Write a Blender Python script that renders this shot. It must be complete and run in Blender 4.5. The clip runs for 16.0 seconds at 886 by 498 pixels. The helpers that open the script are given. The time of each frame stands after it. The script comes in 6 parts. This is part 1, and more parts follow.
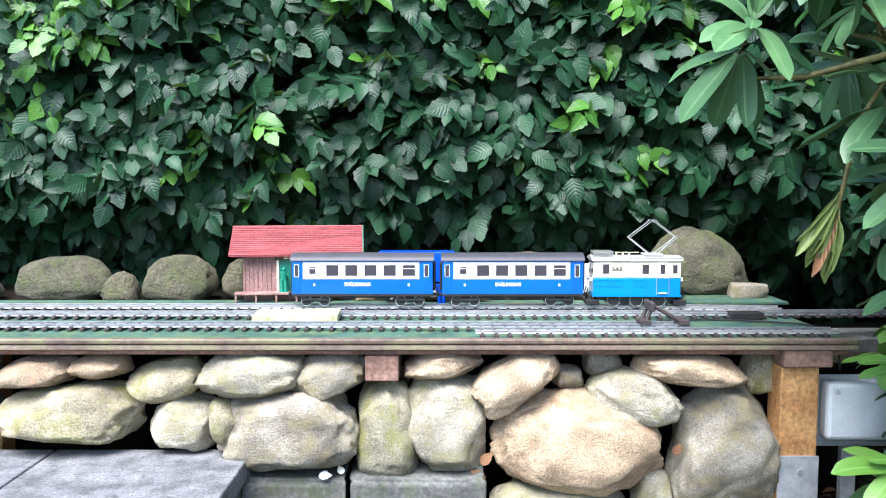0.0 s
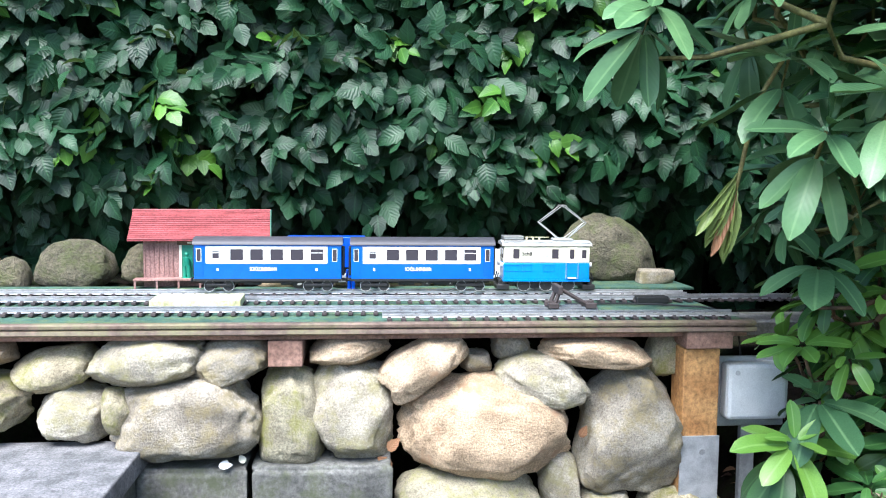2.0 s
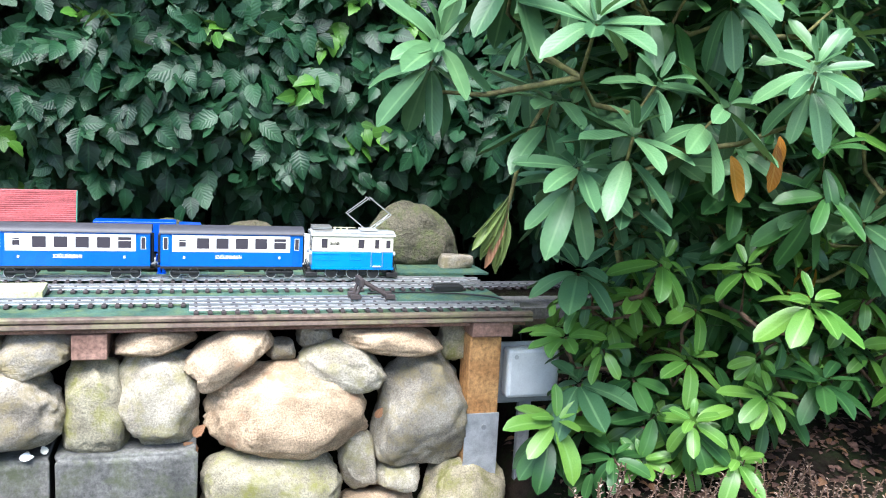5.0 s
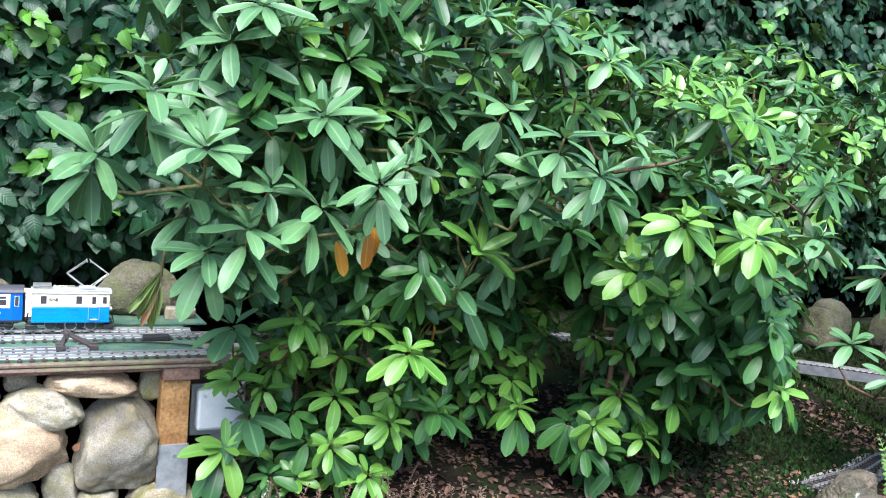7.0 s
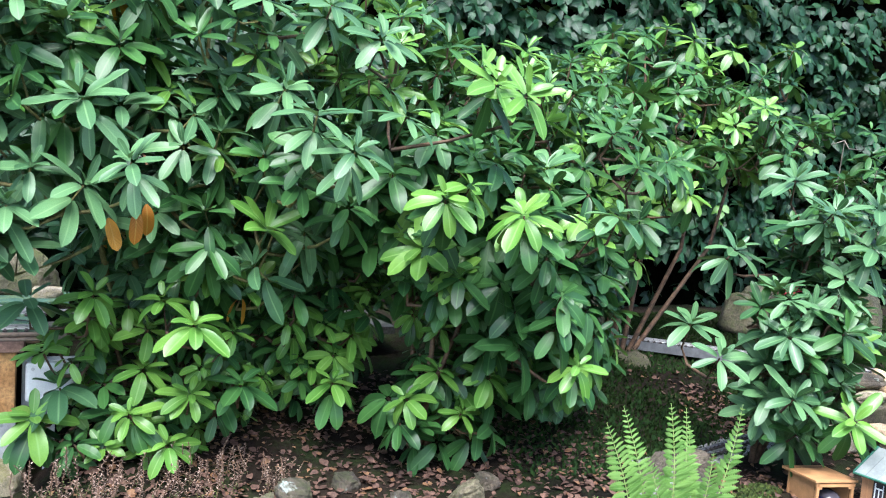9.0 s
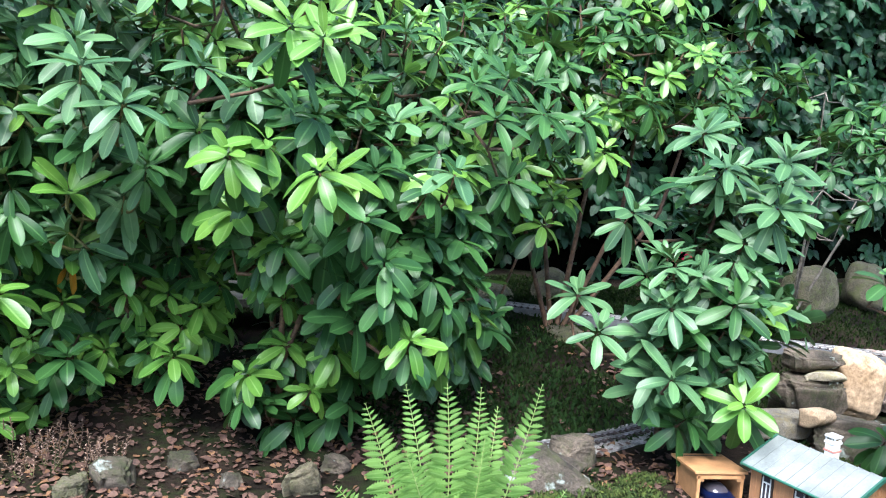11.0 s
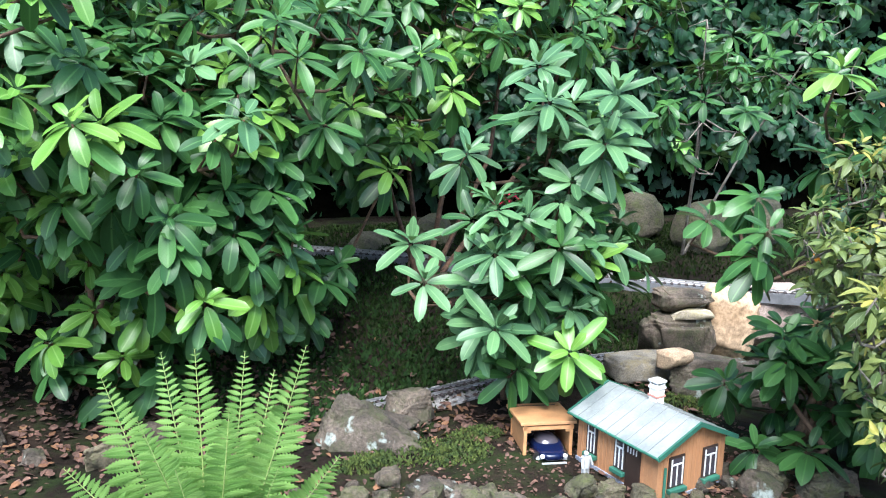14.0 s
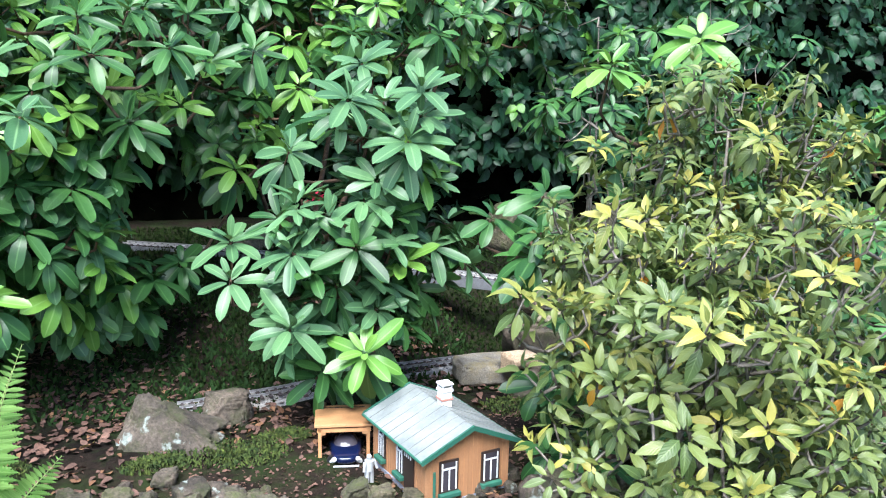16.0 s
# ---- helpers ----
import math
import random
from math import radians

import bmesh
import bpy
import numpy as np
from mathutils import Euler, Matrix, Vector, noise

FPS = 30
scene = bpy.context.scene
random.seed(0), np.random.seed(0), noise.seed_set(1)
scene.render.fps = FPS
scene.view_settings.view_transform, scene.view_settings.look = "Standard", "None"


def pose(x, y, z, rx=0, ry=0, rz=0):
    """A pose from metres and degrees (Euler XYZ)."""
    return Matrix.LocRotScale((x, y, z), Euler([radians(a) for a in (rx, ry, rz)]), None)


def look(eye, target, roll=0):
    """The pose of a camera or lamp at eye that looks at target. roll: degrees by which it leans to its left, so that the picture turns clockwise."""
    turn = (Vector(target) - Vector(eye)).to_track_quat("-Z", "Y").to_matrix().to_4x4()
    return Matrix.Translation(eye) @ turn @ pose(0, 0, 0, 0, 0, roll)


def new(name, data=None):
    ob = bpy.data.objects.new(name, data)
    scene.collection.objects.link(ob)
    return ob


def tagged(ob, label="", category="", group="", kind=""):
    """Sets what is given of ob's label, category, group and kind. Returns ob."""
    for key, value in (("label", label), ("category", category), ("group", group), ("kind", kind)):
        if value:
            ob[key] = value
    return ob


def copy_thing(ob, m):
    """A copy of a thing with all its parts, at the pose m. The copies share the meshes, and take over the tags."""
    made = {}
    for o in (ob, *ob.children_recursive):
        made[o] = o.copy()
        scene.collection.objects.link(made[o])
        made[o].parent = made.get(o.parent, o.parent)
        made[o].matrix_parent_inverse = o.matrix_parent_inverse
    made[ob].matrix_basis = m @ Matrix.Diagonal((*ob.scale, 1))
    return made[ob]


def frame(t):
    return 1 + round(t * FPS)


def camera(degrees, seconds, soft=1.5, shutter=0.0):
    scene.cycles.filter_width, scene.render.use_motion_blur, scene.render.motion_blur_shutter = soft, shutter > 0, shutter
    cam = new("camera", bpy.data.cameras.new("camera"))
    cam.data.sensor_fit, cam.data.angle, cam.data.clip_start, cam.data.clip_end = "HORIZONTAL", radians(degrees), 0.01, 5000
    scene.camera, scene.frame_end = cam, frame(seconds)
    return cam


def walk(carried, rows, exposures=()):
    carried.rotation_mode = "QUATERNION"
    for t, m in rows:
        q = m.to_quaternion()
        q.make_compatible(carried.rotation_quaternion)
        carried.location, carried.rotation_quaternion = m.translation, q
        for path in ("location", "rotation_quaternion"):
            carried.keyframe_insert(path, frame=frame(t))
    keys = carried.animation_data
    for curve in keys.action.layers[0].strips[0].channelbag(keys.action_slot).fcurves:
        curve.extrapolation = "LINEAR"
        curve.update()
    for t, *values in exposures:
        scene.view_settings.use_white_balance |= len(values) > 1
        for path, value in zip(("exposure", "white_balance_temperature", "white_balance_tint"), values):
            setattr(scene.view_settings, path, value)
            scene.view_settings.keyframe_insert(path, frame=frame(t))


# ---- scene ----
cam = camera(56.8, 16.0, soft=1.1)
METRES, EYE, TILT, LEAN, TURN = 4.3, 1.0, -4.5, 0.0, 0.0
ROWS = [
    (0.0, 0.0, 0.0, 0.0, 0.0, 0.0, -0.0),
    (0.5, 0.0045, 0.0036, -0.0035, -1.77, -0.31, 0.67),
    (1.0, 0.0076, 0.0062, -0.005, -3.27, -0.44, 0.52),
    (1.5, 0.0084, 0.008, -0.0057, -4.5, -0.29, 0.11),
    (2.0, 0.0094, 0.009, -0.0069, -5.42, -0.42, -0.19),
    (2.5, 0.0106, 0.01, -0.0083, -6.13, -0.96, -0.28),
    (3.0, 0.0117, 0.0092, -0.0089, -6.69, -1.34, -0.22),
    (5.5, 0.0279, -0.0661, 0.0388, -18.76, -4.19, -2.19),
    (6.0, 0.049, -0.1184, 0.0506, -19.9, -4.24, -2.63),
    (6.5, 0.0686, -0.167, 0.0575, -24.17, -2.33, -2.95),
    (7.0, 0.0877, -0.2012, 0.0581, -28.0, -0.98, -2.63),
    (7.5, 0.1154, -0.2506, 0.0576, -27.59, -0.34, -2.85),
    (8.0, 0.1598, -0.2703, 0.0557, -27.88, -0.54, -2.42),
    (8.5, 0.2105, -0.2906, 0.055, -26.58, -0.92, -2.44),
    (11.0, 0.4747, -0.3231, 0.0473, -18.53, -3.28, -1.74),
    (11.5, 0.5103, -0.3066, 0.0505, -20.01, -3.32, -1.52),
    (12.0, 0.5333, -0.2923, 0.0485, -21.17, -4.36, -0.39),
    (12.5, 0.5511, -0.2928, 0.0494, -20.99, -5.63, 0.27),
    (13.0, 0.563, -0.2982, 0.0491, -20.59, -6.48, 0.7),
    (13.5, 0.5783, -0.3078, 0.0488, -20.59, -6.97, 0.6),
    (14.0, 0.6012, -0.3244, 0.0479, -20.8, -7.03, 0.45),
    (14.5, 0.6267, -0.3416, 0.0464, -21.26, -6.9, 0.93),
    (15.0, 0.6645, -0.3437, 0.0444, -21.7, -6.51, 0.79),
    (15.5, 0.7125, -0.3504, 0.0454, -20.99, -6.72, 0.53),
    (16.0, 0.7573, -0.3718, 0.0443, -19.38, -6.93, 0.33),
]
walk(cam, [(t, pose(0, 0, EYE, TILT, LEAN, TURN) @ pose(METRES * x, METRES * y, METRES * z, 90 + pitch, roll, yaw)) for t, x, y, z, yaw, pitch, roll in ROWS], exposures=[(0.0, 2.15, 6050, 10)])

# ---- light ----
world = bpy.data.worlds.new("sky")
scene.world = world
world.use_nodes = True
wn = world.node_tree.nodes
sky = wn.new("ShaderNodeTexSky")
sky.sky_type, sky.sun_disc = "NISHITA", False
SUN_EL, SUN_AZ = radians(59), radians(205)
sky.sun_elevation, sky.sun_rotation = SUN_EL, SUN_AZ
sky.air_density, sky.dust_density = 1.0, 1.2
wn["Background"].inputs["Strength"].default_value = 0.1
world.node_tree.links.new(sky.outputs[0], wn["Background"].inputs["Color"])
sun = new("sun", bpy.data.lights.new("sun", "SUN"))
sun.data.energy, sun.data.angle, sun.data.color = 2.8, radians(40), (1.0, 0.98, 0.95)
sun_way = Vector((math.sin(SUN_AZ) * math.cos(SUN_EL), math.cos(SUN_AZ) * math.cos(SUN_EL), math.sin(SUN_EL)))
sun.matrix_world = look(sun_way * 20, (0, 0, 0))


# ---- materials ----
def shader(name):
    m = bpy.data.materials.new(name)
    m.use_nodes = True
    t = m.node_tree
    return m, t, t.nodes["Principled BSDF"]


def add(t, kind, **sockets):
    n = t.nodes.new("ShaderNode" + kind)
    for k, v in sockets.items():
        if k in n.inputs:
            n.inputs[k].default_value = v
    return n


def ramp(t, fac, stops):
    r = t.nodes.new("ShaderNodeValToRGB")
    e = r.color_ramp.elements
    while len(e) < len(stops):
        e.new(0.5)
    for el, (p, c) in zip(e, stops):
        el.position, el.color = p, (*c, 1)
    t.links.new(fac, r.inputs[0])
    return r.outputs[0]


def mixed(t, fac, a, b, mode="MIX"):
    m = t.nodes.new("ShaderNodeMix")
    m.data_type, m.blend_type = "RGBA", mode
    for sock, v in ((m.inputs[0], fac), (m.inputs[6], a), (m.inputs[7], b)):
        if hasattr(v, "is_linked"):
            t.links.new(v, sock)
        elif isinstance(v, tuple):
            sock.default_value = (*v, 1)
        else:
            sock.default_value = v
    return m.outputs[2]


def surf(name, dark, light, rough=0.7, big=6.0, fine=60.0, bump=0.4, depth=0.004, metal=0.0, moss=None, spots=None, coat=0.0, speckle=0.8):
    """A surface with colour variation at two scales, fine relief, and optional moss on upper faces or lichen spots."""
    m, t, b = shader(name)
    co = add(t, "TexCoord")
    info = add(t, "ObjectInfo")
    vec = add(t, "VectorMath")
    vec.operation = "ADD"
    t.links.new(co.outputs["Object"], vec.inputs[0])
    sc = add(t, "VectorMath")
    sc.operation = "SCALE"
    sc.inputs[0].default_value = (7.1, 3.3, 5.7)
    t.links.new(info.outputs["Random"], sc.inputs["Scale"])
    t.links.new(sc.outputs[0], vec.inputs[1])
    n1 = add(t, "TexNoise", Scale=big, Detail=5.0, Roughness=0.6)
    n2 = add(t, "TexNoise", Scale=fine, Detail=6.0, Roughness=0.7)
    for n in (n1, n2):
        t.links.new(vec.outputs[0], n.inputs["Vector"])
    col = ramp(t, n1.outputs["Fac"], [(0.36, dark), (0.64, light)])
    grain = ramp(t, n2.outputs["Fac"], [(0.34, (0.42, 0.42, 0.42)), (0.66, (1.4, 1.4, 1.4))])
    col = mixed(t, speckle, col, grain, "MULTIPLY")
    tone = ramp(t, info.outputs["Random"], [(0.0, (0.78, 0.8, 0.8)), (1.0, (1.2, 1.15, 1.08))])
    col = mixed(t, 0.7, col, tone, "MULTIPLY")
    if moss:
        n3 = add(t, "TexNoise", Scale=big * 1.7, Detail=7.0, Roughness=0.75)
        t.links.new(vec.outputs[0], n3.inputs["Vector"])
        col = mixed(t, ramp(t, n3.outputs["Fac"], [(0.47, (0, 0, 0)), (0.64, (0.85, 0.85, 0.85))]), col, moss)
    if spots:
        v = add(t, "TexNoise", Scale=big * 1.6, Detail=8.0, Roughness=0.6)
        t.links.new(vec.outputs[0], v.inputs["Vector"])
        col = mixed(t, ramp(t, v.outputs["Fac"], [(0.6, (0, 0, 0)), (0.66, (0.9, 0.9, 0.9))]), col, spots)
    t.links.new(col, b.inputs["Base Color"])
    b.inputs["Roughness"].default_value, b.inputs["Metallic"].default_value = rough, metal
    b.inputs["Coat Weight"].default_value = coat
    if bump:
        bp = add(t, "Bump", Strength=bump, Distance=depth)
        s = add(t, "Math")
        s.operation = "ADD"
        t.links.new(n1.outputs["Fac"], s.inputs[0])
        t.links.new(n2.outputs["Fac"], s.inputs[1])
        t.links.new(s.outputs[0], bp.inputs["Height"])
        t.links.new(bp.outputs[0], b.inputs["Normal"])
    return m


def leafy(name, dark, light, rib, rough=0.35, veins=9.0, vein_depth=0.5, coat=0.0, through_light=0.12, gloss=0.45):
    """A leaf: colour by leaf, pale midrib, side veins, a little light let through."""
    m, t, b = shader(name)
    geo = add(t, "NewGeometry")
    info = add(t, "ObjectInfo")
    uv = add(t, "TexCoord")
    sep = add(t, "SeparateXYZ")
    t.links.new(uv.outputs["UV"], sep.inputs[0])
    r = add(t, "Math")
    r.operation = "ADD"
    t.links.new(geo.outputs["Random Per Island"], r.inputs[0])
    t.links.new(info.outputs["Random"], r.inputs[1])
    fr = add(t, "Math")
    fr.operation = "FRACT"
    t.links.new(r.outputs[0], fr.inputs[0])
    col = ramp(t, fr.outputs[0], [(0.0, dark), (0.6, tuple((a + c) / 2 for a, c in zip(dark, light))), (1.0, light)])
    nz = add(t, "TexNoise", Scale=45.0, Detail=4.0)
    t.links.new(uv.outputs["Object"], nz.inputs["Vector"])
    col = mixed(t, 0.5, col, ramp(t, nz.outputs["Fac"], [(0.3, (0.7, 0.75, 0.7)), (0.7, (1.2, 1.15, 1.1))]), "MULTIPLY")
    c = add(t, "Math")
    c.operation = "SUBTRACT"
    t.links.new(sep.outputs[0], c.inputs[0])
    c.inputs[1].default_value = 0.5
    a = add(t, "Math")
    a.operation = "ABSOLUTE"
    t.links.new(c.outputs[0], a.inputs[0])
    ribf = ramp(t, a.outputs[0], [(0.02, (1, 1, 1)), (0.07, (0, 0, 0))])
    half_rib = add(t, "Math")
    half_rib.operation = "MULTIPLY"
    t.links.new(ribf, half_rib.inputs[0])
    half_rib.inputs[1].default_value = 0.6
    col = mixed(t, half_rib.outputs[0], col, rib)
    slant = add(t, "Math")
    slant.operation = "MULTIPLY_ADD"
    t.links.new(a.outputs[0], slant.inputs[0])
    slant.inputs[1].default_value = -0.55
    t.links.new(sep.outputs[1], slant.inputs[2])
    w = add(t, "Math")
    w.operation = "MULTIPLY"
    t.links.new(slant.outputs[0], w.inputs[0])
    w.inputs[1].default_value = veins * 6.2832
    sn = add(t, "Math")
    sn.operation = "SINE"
    t.links.new(w.outputs[0], sn.inputs[0])
    bp = add(t, "Bump", Strength=vein_depth, Distance=0.002)
    t.links.new(sn.outputs[0], bp.inputs["Height"])
    t.links.new(bp.outputs[0], b.inputs["Normal"])
    t.links.new(col, b.inputs["Base Color"])
    b.inputs["Roughness"].default_value = rough
    b.inputs["Specular IOR Level"].default_value = gloss
    b.inputs["Coat Weight"].default_value = coat
    tr = add(t, "BsdfTranslucent")
    t.links.new(mixed(t, 0.5, col, (0.25, 0.42, 0.08), "MIX"), tr.inputs["Color"])
    mx = add(t, "MixShader")
    mx.inputs[0].default_value = through_light
    t.links.new(b.outputs[0], mx.inputs[1])
    t.links.new(tr.outputs[0], mx.inputs[2])
    t.links.new(mx.outputs[0], t.nodes["Material Output"].inputs[0])
    return m


def plain(name, col, rough=0.4, metal=0.0, wear=0.12):
    """Paint, plastic or metal of a small model: nearly even, with slight mottling."""
    k = 1 - wear
    return surf(name, tuple(c * k for c in col), tuple(min(1, c * (2 - k)) for c in col), rough, 25.0, 300.0, 0.08, 0.001, metal, speckle=0.25)


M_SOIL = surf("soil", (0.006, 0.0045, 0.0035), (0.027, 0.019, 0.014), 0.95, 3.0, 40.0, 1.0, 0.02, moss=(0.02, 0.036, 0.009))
M_STONE = [
    surf("grey_fieldstone", (0.2, 0.175, 0.14), (0.47, 0.42, 0.345), 0.9, 9.0, 190.0, 1.0, 0.007, moss=(0.27, 0.22, 0.11)),
    surf("warm_fieldstone", (0.32, 0.235, 0.155), (0.62, 0.47, 0.325), 0.88, 8.0, 190.0, 1.0, 0.007, spots=(0.4, 0.25, 0.15)),
    surf("mossy_fieldstone", (0.23, 0.2, 0.14), (0.46, 0.41, 0.29), 0.92, 7.0, 190.0, 1.0, 0.007, moss=(0.2, 0.2, 0.035)),
    surf("pale_fieldstone", (0.28, 0.25, 0.2), (0.58, 0.53, 0.43), 0.88, 8.0, 190.0, 1.0, 0.007, moss=(0.3, 0.27, 0.12)),
]
M_DARKROCK = surf("dark_lichen_rock", (0.035, 0.029, 0.023), (0.17, 0.135, 0.105), 0.9, 7.0, 90.0, 1.0, 0.014, moss=(0.05, 0.06, 0.02), spots=(0.35, 0.4, 0.36))
M_BACKROCK = surf("mossy_back_rock", (0.09, 0.085, 0.05), (0.22, 0.19, 0.13), 0.92, 9.0, 90.0, 1.0, 0.03, moss=(0.13, 0.15, 0.05))
M_PINKROCK = surf("pinkish_granite", (0.26, 0.2, 0.18), (0.5, 0.41, 0.37), 0.85, 8.0, 120.0, 0.7, 0.006, spots=(0.2, 0.18, 0.17))
M_SANDSTONE = surf("orange_sandstone", (0.4, 0.27, 0.16), (0.56, 0.41, 0.28), 0.85, 5.0, 40.0, 0.6, 0.006)
M_CONCRETE = surf("weathered_concrete", (0.07, 0.07, 0.065), (0.18, 0.175, 0.165), 0.92, 6.0, 90.0, 0.6, 0.004, moss=(0.07, 0.08, 0.04))
M_SLAB = surf("grey_paving_concrete", (0.08, 0.084, 0.09), (0.19, 0.19, 0.205), 0.85, 14.0, 150.0, 0.6, 0.004, spots=(0.07, 0.07, 0.075))
M_GRAVEL = surf("grey_gravel", (0.14, 0.14, 0.14), (0.4, 0.39, 0.38), 0.9, 30.0, 200.0, 0.8, 0.004)
M_MAT = surf("green_mat", (0.018, 0.06, 0.045), (0.05, 0.12, 0.09), 0.8, 9.0, 120.0, 0.6, 0.004, moss=(0.09, 0.13, 0.05))
M_FASCIA = surf("brown_plastic_fascia", (0.075, 0.05, 0.04), (0.16, 0.115, 0.09), 0.5, 5.0, 60.0, 0.2, 0.002, moss=(0.17, 0.16, 0.08))
M_TIMBER = surf("weathered_timber", (0.15, 0.08, 0.06), (0.3, 0.18, 0.14), 0.85, 9.0, 90.0, 0.6, 0.003)
M_POST = surf("pine_post", (0.32, 0.15, 0.05), (0.5, 0.28, 0.11), 0.7, 9.0, 80.0, 0.4, 0.002)
M_ZINC = plain("galvanised_steel", (0.38, 0.4, 0.43), 0.5, 0.5, 0.2)
M_GIRDER = plain("bridge_steel", (0.17, 0.18, 0.2), 0.5, 0.4, 0.2)
M_RAIL = plain("rail_metal", (0.5, 0.5, 0.52), 0.38, 0.7, 0.2)
M_SLEEPER = plain("dark_sleeper_plastic", (0.045, 0.035, 0.035), 0.7)
M_BOARD = surf("pale_mossy_board", (0.4, 0.4, 0.2), (0.66, 0.62, 0.42), 0.85, 20.0, 120.0, 0.4, 0.002)
M_BLACK = plain("black_plastic", (0.015, 0.015, 0.016), 0.45)
M_WHITE = plain("white_plastic", (0.75, 0.76, 0.76), 0.35, 0, 0.05)
M_CREAM = plain("cream_paint", (0.78, 0.74, 0.6), 0.35, 0, 0.05)
M_BLUE = plain("deep_blue_paint", (0.002, 0.1, 0.47), 0.28, 0, 0.06)
M_LBLUE = plain("bright_blue_paint", (0.003, 0.2, 0.58), 0.3, 0, 0.06)
M_TRUCK = plain("truck_blue_paint", (0.002, 0.07, 0.5), 0.3, 0, 0.06)
M_DGREY = plain("dark_grey_roof_paint", (0.045, 0.045, 0.056), 0.55)
M_GREY = plain("light_grey_paint", (0.4, 0.42, 0.43), 0.45)
M_SILVER = plain("silver_wire", (0.7, 0.7, 0.7), 0.3, 0.8, 0.05)
M_RED = surf("red_roof_tiles", (0.18, 0.028, 0.032), (0.3, 0.06, 0.066), 0.6, 10.0, 150.0, 0.2, 0.001)
M_REDPAINT = plain("red_paint", (0.5, 0.02, 0.02), 0.35)
M_YELLOW = plain("yellow_paint", (0.7, 0.38, 0.01), 0.35)
M_SHED = surf("red_brown_boards", (0.2, 0.1, 0.09), (0.33, 0.19, 0.17), 0.75, 12.0, 150.0, 0.3, 0.001)
M_GREEN = plain("green_door_paint", (0.01, 0.2, 0.13), 0.45)
M_HOUSE = plain("orange_brown_boards", (0.4, 0.2, 0.095), 0.65, 0, 0.08)
M_TIN = surf("pale_grey_tin_roof", (0.17, 0.19, 0.19), (0.26, 0.28, 0.28), 0.5, 8.0, 120.0, 0.1, 0.001, speckle=0.2)
M_DKGREEN = plain("dark_green_trim", (0.03, 0.13, 0.09), 0.5)
M_DBROWN = plain("dark_brown_window_frame", (0.03, 0.018, 0.014), 0.5)
M_PLINTH = surf("blue_grey_plinth", (0.13, 0.16, 0.22), (0.26, 0.29, 0.36), 0.7, 30.0, 200.0, 0.4, 0.001)
M_CARBLUE = plain("navy_car_paint", (0.004, 0.008, 0.035), 0.15)
M_WOODLIGHT = plain("light_orange_wood", (0.46, 0.24, 0.11), 0.5)
M_SAND = surf("pale_sand", (0.26, 0.19, 0.12), (0.42, 0.32, 0.22), 0.95, 20.0, 200.0, 0.8, 0.003)
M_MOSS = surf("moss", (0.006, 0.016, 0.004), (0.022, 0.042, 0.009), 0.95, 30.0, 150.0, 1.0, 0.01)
M_DRYLEAF = surf("dry_leaf", (0.05, 0.025, 0.018), (0.16, 0.085, 0.06), 0.8, 20.0, 90.0, 0.4, 0.002)
M_BARK = surf("brown_bark", (0.06, 0.035, 0.022), (0.17, 0.1, 0.06), 0.85, 20.0, 100.0, 0.6, 0.003)
M_TWIG = surf("green_brown_twig", (0.14, 0.12, 0.04), (0.28, 0.26, 0.09), 0.7, 20.0, 100.0, 0.3, 0.002)
M_GREYBARK = surf("grey_bark", (0.12, 0.1, 0.08), (0.27, 0.24, 0.2), 0.85, 20.0, 100.0, 0.6, 0.003)
# near-black: the shade deep inside the hedge, put into the colour
M_SHADE = surf("hedge_inner_shade", (0.001, 0.0015, 0.001), (0.004, 0.004, 0.0025), 0.95, 9.0, 60.0, 1.0, 0.02)
M_HEATHER = surf("pale_pink_heather", (0.2, 0.12, 0.08), (0.48, 0.34, 0.28), 0.8, 30.0, 100.0, 0.3, 0.002)
M_GLASS, _t, _b = shader("dark_window_glass")
_b.inputs["Base Color"].default_value = (0.05, 0.045, 0.055, 1)
_b.inputs["Roughness"].default_value = 0.05
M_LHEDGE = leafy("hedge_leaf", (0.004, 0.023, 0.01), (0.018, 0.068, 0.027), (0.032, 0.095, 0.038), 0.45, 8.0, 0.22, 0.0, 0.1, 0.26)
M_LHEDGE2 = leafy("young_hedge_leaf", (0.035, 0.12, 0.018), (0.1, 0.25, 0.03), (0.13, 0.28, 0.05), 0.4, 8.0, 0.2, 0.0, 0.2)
M_LRH = leafy("rhododendron_leaf", (0.016, 0.058, 0.018), (0.055, 0.15, 0.036), (0.09, 0.2, 0.06), 0.38, 10.0, 0.05, 0.0, 0.08)
M_LRH2 = leafy("young_rhododendron_leaf", (0.07, 0.185, 0.028), (0.155, 0.31, 0.052), (0.22, 0.38, 0.11), 0.36, 10.0, 0.05, 0.0, 0.15)
M_LRH3 = leafy("blue_green_rhododendron_leaf", (0.045, 0.115, 0.05), (0.11, 0.225, 0.095), (0.17, 0.3, 0.13), 0.38, 10.0, 0.05, 0.0, 0.08)
M_LORANGE = leafy("fading_orange_leaf", (0.45, 0.16, 0.015), (0.6, 0.3, 0.03), (0.6, 0.35, 0.08), 0.45, 8.0, 0.2)
M_LYELLOW = leafy("yellow_green_azalea_leaf", (0.12, 0.16, 0.035), (0.34, 0.3, 0.06), (0.32, 0.3, 0.1), 0.45, 8.0, 0.2, 0.0, 0.15)
M_LAZ = leafy("green_azalea_leaf", (0.05, 0.088, 0.022), (0.165, 0.2, 0.052), (0.16, 0.22, 0.08), 0.42, 8.0, 0.2, 0.0, 0.12)
